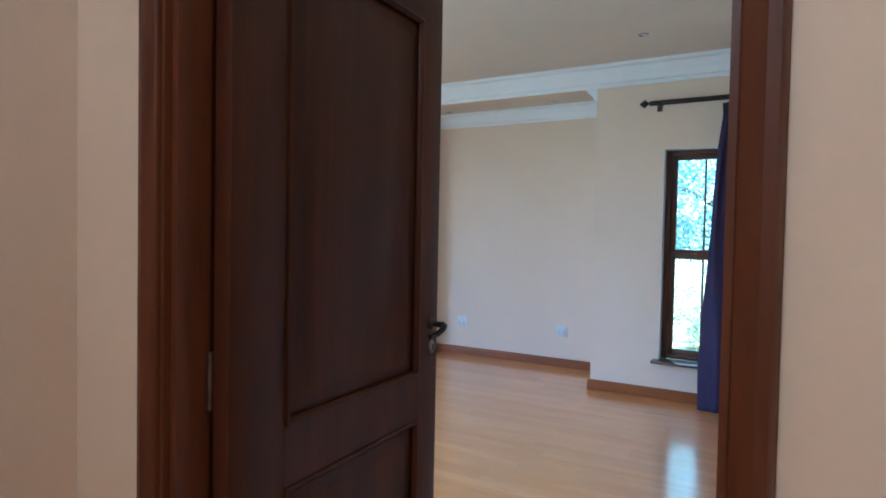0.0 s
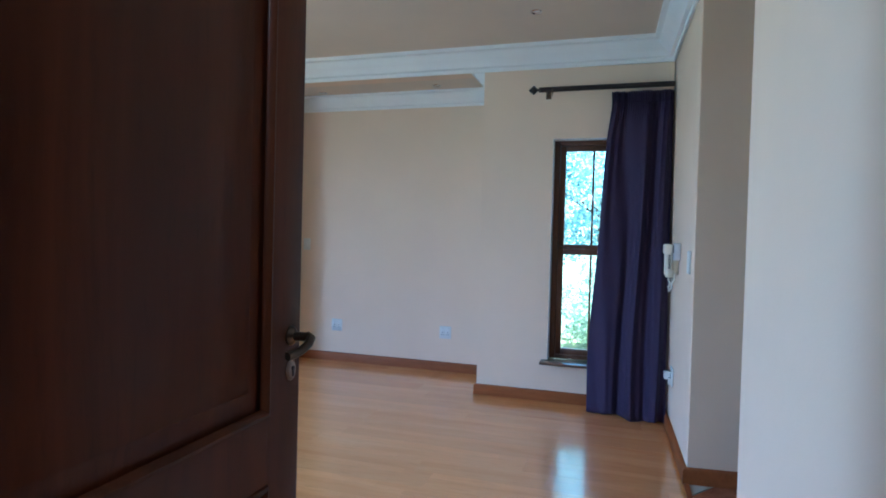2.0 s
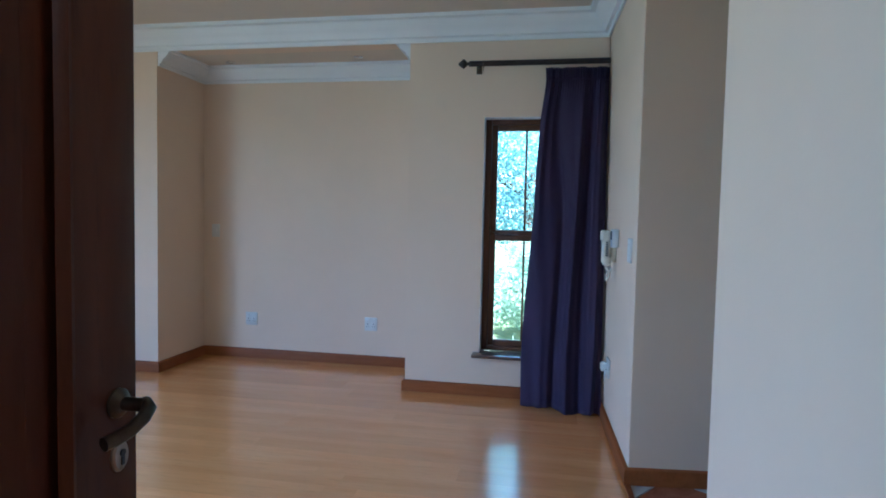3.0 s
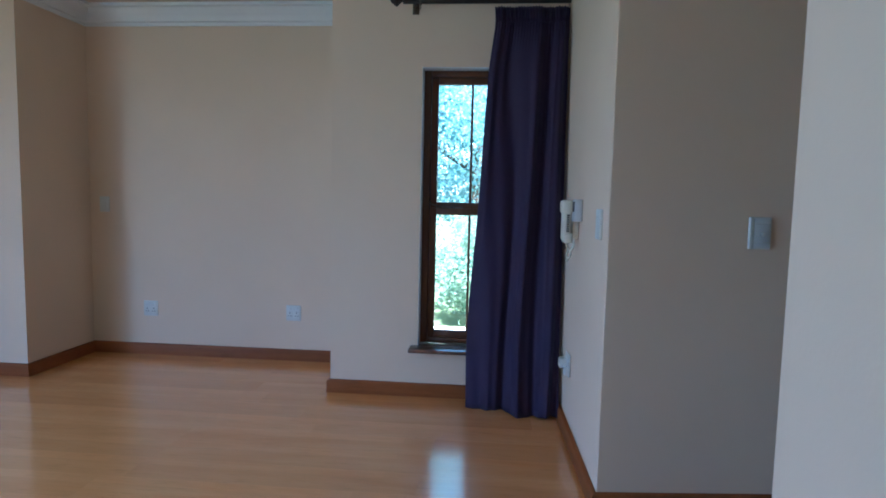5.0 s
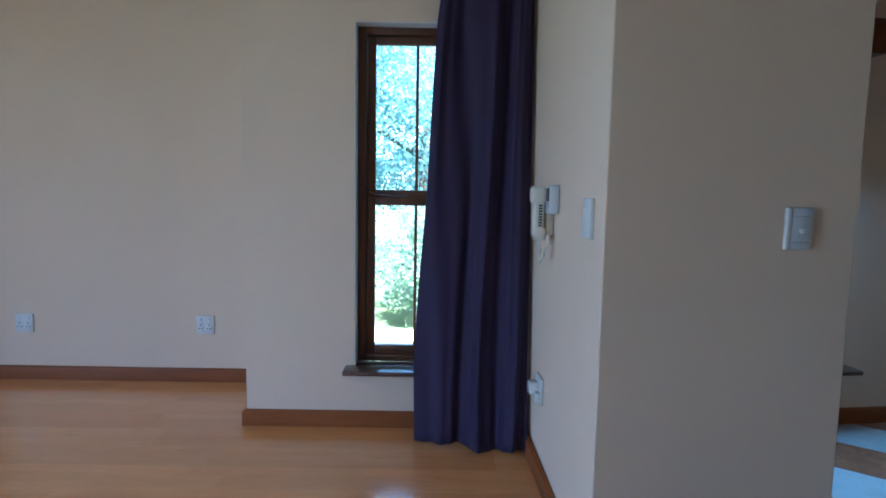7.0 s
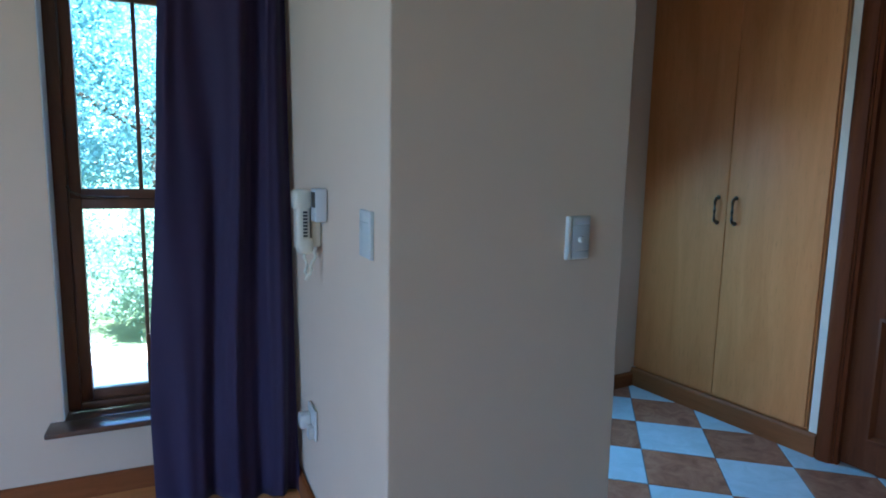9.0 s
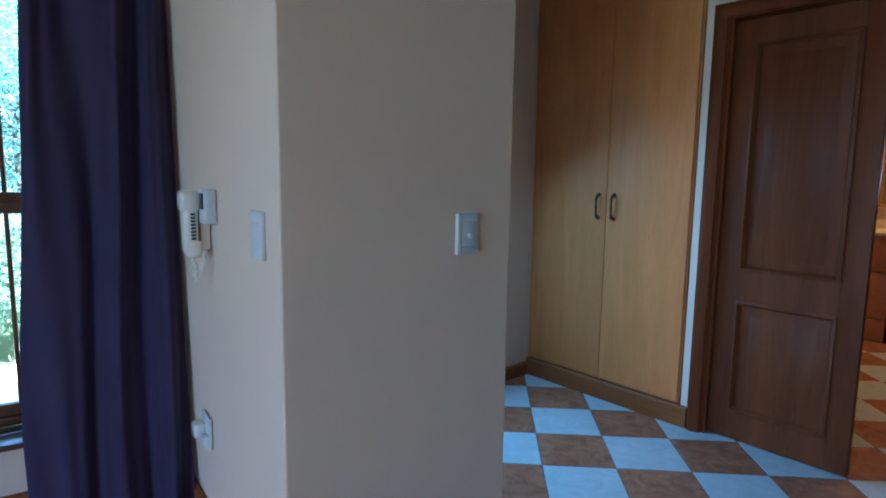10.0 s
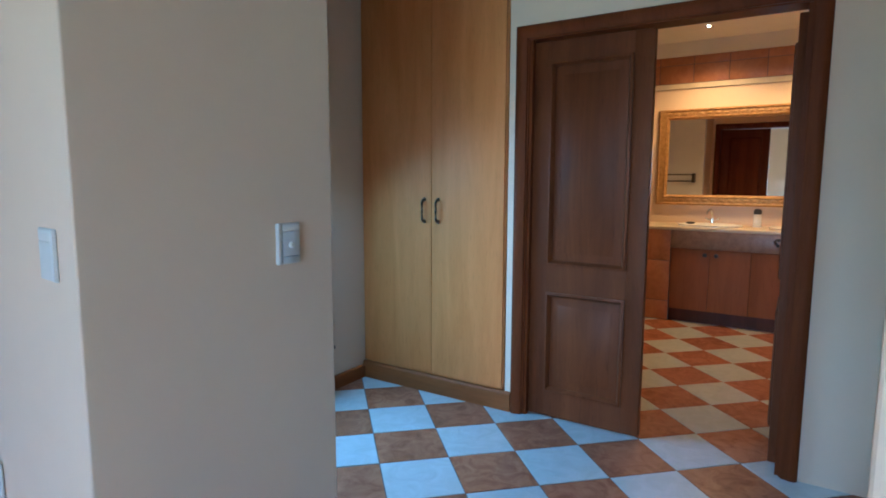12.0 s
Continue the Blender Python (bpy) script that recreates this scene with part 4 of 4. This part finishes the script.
mir = thing("wall_mirror", pose(BX, 0, 0), "wide mirror in a carved gilt wooden frame", "mirror")
MY0, MY1, MZ0, MZ1, MF = 2.90, 4.642, 1.068, 2.008, 0.102
prof = [(0, -0.002), (0, -0.030), (0.016, -0.046), (0.026, -0.034), (0.070, -0.030), (0.080, -0.042), (0.091, -0.030), (MF, -0.016), (MF, -0.002)]
bm = bmesh.new()
rings = []
for y, z, sy, sz in ((MY0, MZ0, 1, 1), (MY1, MZ0, -1, 1), (MY1, MZ1, -1, -1), (MY0, MZ1, 1, -1)):
    rings.append([bm.verts.new((o, y + sy * d, z + sz * d)) for d, o in prof])
for i in range(4):
    a, b = rings[i], rings[(i + 1) % 4]
    for j in range(len(prof)):
        bm.faces.new((a[j], a[(j + 1) % len(prof)], b[(j + 1) % len(prof)], b[j]))
fr = part("frame", bm, M_GOLD, mir, "carved gilt frame")
for k in range(22):
    yy = MY0 + 0.10 + k * (MY1 - MY0 - 0.2) / 21
    for zz in (MZ0 + 0.048, MZ1 - 0.048):
        part("carving", ball(bmesh.new(), (-0.030, yy, zz), 0.03, 0.35, 1.0, 0.6, 8, 5), M_GOLD, fr)
part("glass", boxes((-0.012, -0.004, MY0 + MF - 0.006, MY1 - MF + 0.006, MZ0 + MF - 0.006, MZ1 - MF + 0.006)), M_MIRROR, mir, "clear mirror glass", smooth=None)

tr = thing("towel_rail", pose(CUP + 0.72, 5.10, 1.295, 0, 0, 90), "dark double towel rail on the bathroom wall", "towel rail")
for k, z in enumerate((0.0, 0.09)):
    part("bar", rod(bmesh.new(), (-0.35, -0.07 - 0.05 * k, z), (0.35, -0.07 - 0.05 * k, z), 0.009), M_ROD, tr)
for x in (-0.35, 0.35):
    part("bracket", boxes((x - 0.015, x + 0.015, -0.13, -0.001, -0.02, 0.11), bevel=0.006), M_ROD, tr)

# bathroom wall tile band
band = structure("trim_tile_band", boxes((BX - 0.006, BX - 0.001, BY0, BY1, 2.206, 2.517)), M_GROUT, "terracotta tile band round the bathroom", "tile band")
for k in range(12):
    y = BY0 + 0.226 + (k - 1) * 0.317
    for z0, z1 in ((2.262, 2.433), (2.438, 2.515)):
        part("tile", boxes((BX - 0.014, BX - 0.005, max(y, BY0), min(y + 0.311, BY1), z0, z1), bevel=0.002), M_TILE_WALL, band)
structure("trim_tile_border", boxes((BX - 0.016, BX - 0.001, BY0, BY1, 2.207, 2.257), bevel=0.003), M_COUNTER, "cream tile border", "tile border")
turn_block(made)

# ---------------------------------------------------------------- floors
THX = 1.137                         # where boards and tiles meet
sub = structure("floor_base", boxes((WEST, THX, DY0 - 0.01, BACK, -0.12, -0.012), (-0.09, 1.9, -1.6, DY0 - 0.01, -0.12, -0.012)), M_GROUT, "screed under the laminate floor", "floor")
tagged(sub, kind="structure")
wf = _base("floor_wood", pose(0, 0, 0))
tagged(wf, "honey-coloured laminate board floor with a soft sheen", "floor", "", "structure")


def plank_mesh(length, width):
    bm = boxes((0, length - 0.0002, 0, width - 0.0002, -0.010, 0.0))
    top = [e for e in bm.edges if all(v.co.z > -0.001 for v in e.verts)]
    bmesh.ops.bevel(bm, geom=top, offset=0.00025, segments=1, affect="EDGES")
    return mesh_of("plank", bm, M_PLANK)


PW, PL = 0.192, 1.285
cache = {}
rnd = random.Random(4)


def lay(x0, x1, y, width):
    x = x0 - rnd.uniform(0.1, 0.9) * PL
    while x < x1 - 0.002:
        a, b = max(x, x0), min(x + PL, x1)
        if b - a > 0.01:
            key = (round(b - a, 3), round(width, 3))
            if key not in cache:
                cache[key] = plank_mesh(*key)
            ob = new("plank", cache[key])
            ob.parent = wf
            ob.location = (a, y, 0)
        x += PL


y = DY1 - 0.05
while y < BACK:
    if y < NORTH:
        lay(WEST, THX, y, min(PW, BACK - y))
    else:
        lay(AL, AR, y, min(PW, BACK - y))
    y += PW
y = DY1 - 0.05
while y > -1.6:
    y -= PW
    lay(-0.09, 1.9, y, PW)

# diagonal chequered tiles
made = set(scene.objects)
tf = _base("floor_tiles", pose(0, 0, 0))
tagged(tf, "chequered pale and terracotta floor tiles laid diagonally", "floor", "", "structure")
structure("floor_base_tiles", boxes((1.2, CUP + 0.06, 2.84, DRY, -0.12, -0.004), (CUP + 0.06, BX, BY0, DRY, -0.12, -0.004)), M_GROUT, "dark grout bed of the tiled floor", "floor")
HD = 0.2347
AX, AY = 2.9725, 5.304
GAP = 0.0035


def clip(poly, rect):
    for ax, val, sgn in ((0, rect[0], 1), (0, rect[1], -1), (1, rect[2], 1), (1, rect[3], -1)):
        out = []
        for i, p in enumerate(poly):
            q = poly[i - 1]
            dp, dq = sgn * (p[ax] - val), sgn * (q[ax] - val)
            if (dp >= 0) != (dq >= 0):
                f = dq / (dq - dp)
                out.append((q[0] + f * (p[0] - q[0]), q[1] + f * (p[1] - q[1])))
            if dp >= 0:
                out.append(p)
        poly = out
        if len(poly) < 3:
            return []
    return poly


def cut(poly, far):
    """What is left of a floor outline where far(point) is not negative."""
    out = []
    for i, p in enumerate(poly):
        q = poly[i - 1]
        dp, dq = far(p), far(q)
        if (dp >= 0) != (dq >= 0):
            f = dq / (dq - dp)
            out.append((q[0] + f * (p[0] - q[0]), q[1] + f * (p[1] - q[1])))
        if dp >= 0:
            out.append(p)
    return out


def tile_mesh(poly, material):
    cx, cy = sum(p[0] for p in poly) / len(poly), sum(p[1] for p in poly) / len(poly)
    bm = bmesh.new()
    rings = []
    for z, k in ((-0.008, 1.0), (-0.0015, 1.0), (0.0, 0.99)):
        rings.append([bm.verts.new((cx + (p[0] - cx) * k, cy + (p[1] - cy) * k, z)) for p in poly])
    n = len(poly)
    for a, b in zip(rings, rings[1:]):
        for i in range(n):
            bm.faces.new((a[i], a[(i + 1) % n], b[(i + 1) % n], b[i]))
    bm.faces.new(rings[-1])
    return mesh_of("tile", bm, material)


whole = {}
r = HD - GAP
diamond = [(r, 0), (0, r), (-r, 0), (0, -r)]
for i in range(-12, 20):
    for j in range(-20, 12):
        if (i + j) % 2 == 0:
            continue
        cx, cy = AX + i * HD, AY + j * HD
        pale = i % 2 == 0
        mt = M_TILE_W if pale else M_TILE_R
        for rect in ((0.9, CUP + 0.06, 2.6, DRY), (CUP + 0.06, BX, BY0, BY1)):
            poly = clip([(cx + a, cy + b) for a, b in diamond], rect)
            if rect[0] < CUP:
                poly = cut(poly, lambda p: (BLOCK @ Vector((p[0], p[1], 0))).x - THX - 0.004)
                poly = cut(poly, lambda p: (BLOCK @ Vector((p[0], p[1], 0))).y - NY + 0.08)
            if len(poly) < 3:
                continue
            area = abs(sum(poly[k - 1][0] * poly[k][1] - poly[k][0] * poly[k - 1][1] for k in range(len(poly)))) / 2
            if area < 0.002:
                continue
            if area > 2 * r * r - 1e-6:
                if pale not in whole:
                    whole[pale] = tile_mesh(diamond, mt)
                ob = new("tile", whole[pale])
            else:
                ob = new("tile", tile_mesh([(p[0] - cx, p[1] - cy) for p in poly], mt))
            ob.parent = tf
            ob.location = (cx, cy, 0)
turn_block(made)
structure("trim_threshold", boxes((THX - 0.012, THX + 0.016, NY, PC[1] + 0.02, -0.008, 0.006), bevel=0.003), M_SKIRT_Y, "brown wooden threshold strip", "threshold")

# ---------------------------------------------------------------- outdoors
GZ = -0.14
structure("ground", boxes((-600, 600, -600, 600, -1.2, GZ - 0.02)), M_LAWN, "dry green lawn stretching away", "ground")
structure("pavement", boxes((-9, 9, 5.76, 8.15, GZ - 0.1, GZ)), M_PAVING, "pale sunlit terrace paving", "paving")
gw = thing("garden_wall", pose(-3.6, 7.9, GZ), "cream plastered garden wall in sunlight", "wall")
part("wall", boxes((-2.2, 1.35, 0, 0.22, 0, 1.20)), M_BRICKWALL, gw)
part("coping", boxes((-2.25, 1.40, -0.04, 0.26, 1.20, 1.27), bevel=0.01), M_BRICKWALL, gw)
part("pilaster", boxes((0.15, 0.45, -0.12, 0.0, 0, 1.2), bevel=0.01), M_BRICKWALL, gw)


def leaves(n, centre, radii, size, seed, clumps):
    """Many small leaf blades gathered in clumps within an uneven crown."""
    g = np.random.default_rng(seed)
    d = g.normal(size=(clumps, 3))
    d /= np.linalg.norm(d, axis=1)[:, None]
    cc = d * (g.uniform(0.25, 1.0, (clumps, 1)) ** 0.5)
    cr = g.uniform(0.12, 0.30, clumps)
    k = g.integers(0, clumps, n)
    p = (cc[k] + g.normal(size=(n, 3)) * cr[k][:, None] * 0.55) * np.array(radii) + np.array(centre)
    u = g.normal(size=(n, 3))
    u /= np.linalg.norm(u, axis=1)[:, None]
    v = np.cross(u, g.normal(size=(n, 3)))
    v /= np.linalg.norm(v, axis=1)[:, None]
    s = (size * g.uniform(0.6, 1.3, n))[:, None]
    w = np.cross(u, v) * s * 0.12
    verts = np.stack([p - u * s * 0.5, p + v * s * 0.28 + w, p + u * s * 0.5, p - v * s * 0.28 + w], 1).reshape(-1, 3)
    faces = np.arange(n * 4).reshape(-1, 4)
    me = bpy.data.meshes.new("leaves")
    me.from_pydata(verts.tolist(), [], faces.tolist())
    return me


def tree(x, y, h, spread, n, size, seed, label):
    g = random.Random(seed)
    t = thing("tree", pose(x, y, GZ - 0.05), label, "tree", "garden trees")
    bm = bmesh.new()
    tube_pts = [(0, 0, 0), (0.05, 0.02, h * 0.2), (-0.03, 0.05, h * 0.45), (0.06, 0.0, h * 0.7)]
    for a, b, r0, r1 in zip(tube_pts, tube_pts[1:], (0.22, 0.17, 0.12), (0.17, 0.12, 0.06)):
        rod(bm, a, b, r0, r1, 10)
    part("trunk", bm, M_BARK, t)
    for k in range(7):
        a = g.uniform(0, 6.28)
        z = h * g.uniform(0.25, 0.6)
        bm = rod(bmesh.new(), (0, 0, z), (math.cos(a) * spread * 0.6, math.sin(a) * spread * 0.6, z + h * 0.25), 0.06, 0.015, 7)
        part("limb", bm, M_BARK, t)
    me = leaves(n, (0, 0, h * 0.6), (spread, spread, h * 0.48), size, seed, 90)
    me.materials.append(M_LEAF)
    ob = new("crown", me)
    ob.parent = t
    return t


def shrub(x, y, h, spread, n, size, seed, label):
    t = thing("shrub", pose(x, y, GZ - 0.05), label, "shrub", "garden shrubs")
    bm = bmesh.new()
    for k in range(5):
        a = k * 1.26
        rod(bm, (0, 0, 0), (math.cos(a) * spread * 0.5, math.sin(a) * spread * 0.5, h * 0.7), 0.03, 0.008, 6)
    part("stems", bm, M_BARK, t)
    me = leaves(n, (0, 0, h * 0.5), (spread, spread, h * 0.5), size, seed, 50)
    me.materials.append(M_LEAF2)
    ob = new("foliage", me)
    ob.parent = t
    return t


tree(0.4, 13.5, 4.3, 3.2, 110000, 0.072, 11, "tall leafy green garden tree")
tree(-8.6, 11.8, 5.6, 3.0, 70000, 0.14, 12, "broad leafy garden tree behind the wall")
tree(5.4, 13.0, 4.4, 3.3, 100000, 0.072, 13, "tall leafy garden tree beyond the terrace")
tree(10.5, 16.0, 5.5, 3.4, 12000, 0.22, 14, "tall leafy garden tree in the distance")
tree(-4.5, 16.0, 5.0, 3.6, 9000, 0.22, 15, "tall leafy garden tree in the distance")
shrub(0.9, 8.9, 1.5, 0.95, 18000, 0.05, 21, "pale green shrub beside the terrace")
shrub(2.6, 8.9, 1.4, 1.0, 18000, 0.05, 22, "leafy green shrub beside the terrace")
shrub(4.6, 8.9, 1.8, 1.1, 18000, 0.05, 23, "leafy green shrub beside the terrace")
shrub(-0.9, 9.0, 1.3, 0.9, 18000, 0.05, 24, "pale green shrub beside the terrace")
shrub(-2.6, 10.4, 1.8, 1.1, 18000, 0.05, 25, "leafy green shrub behind the garden wall")
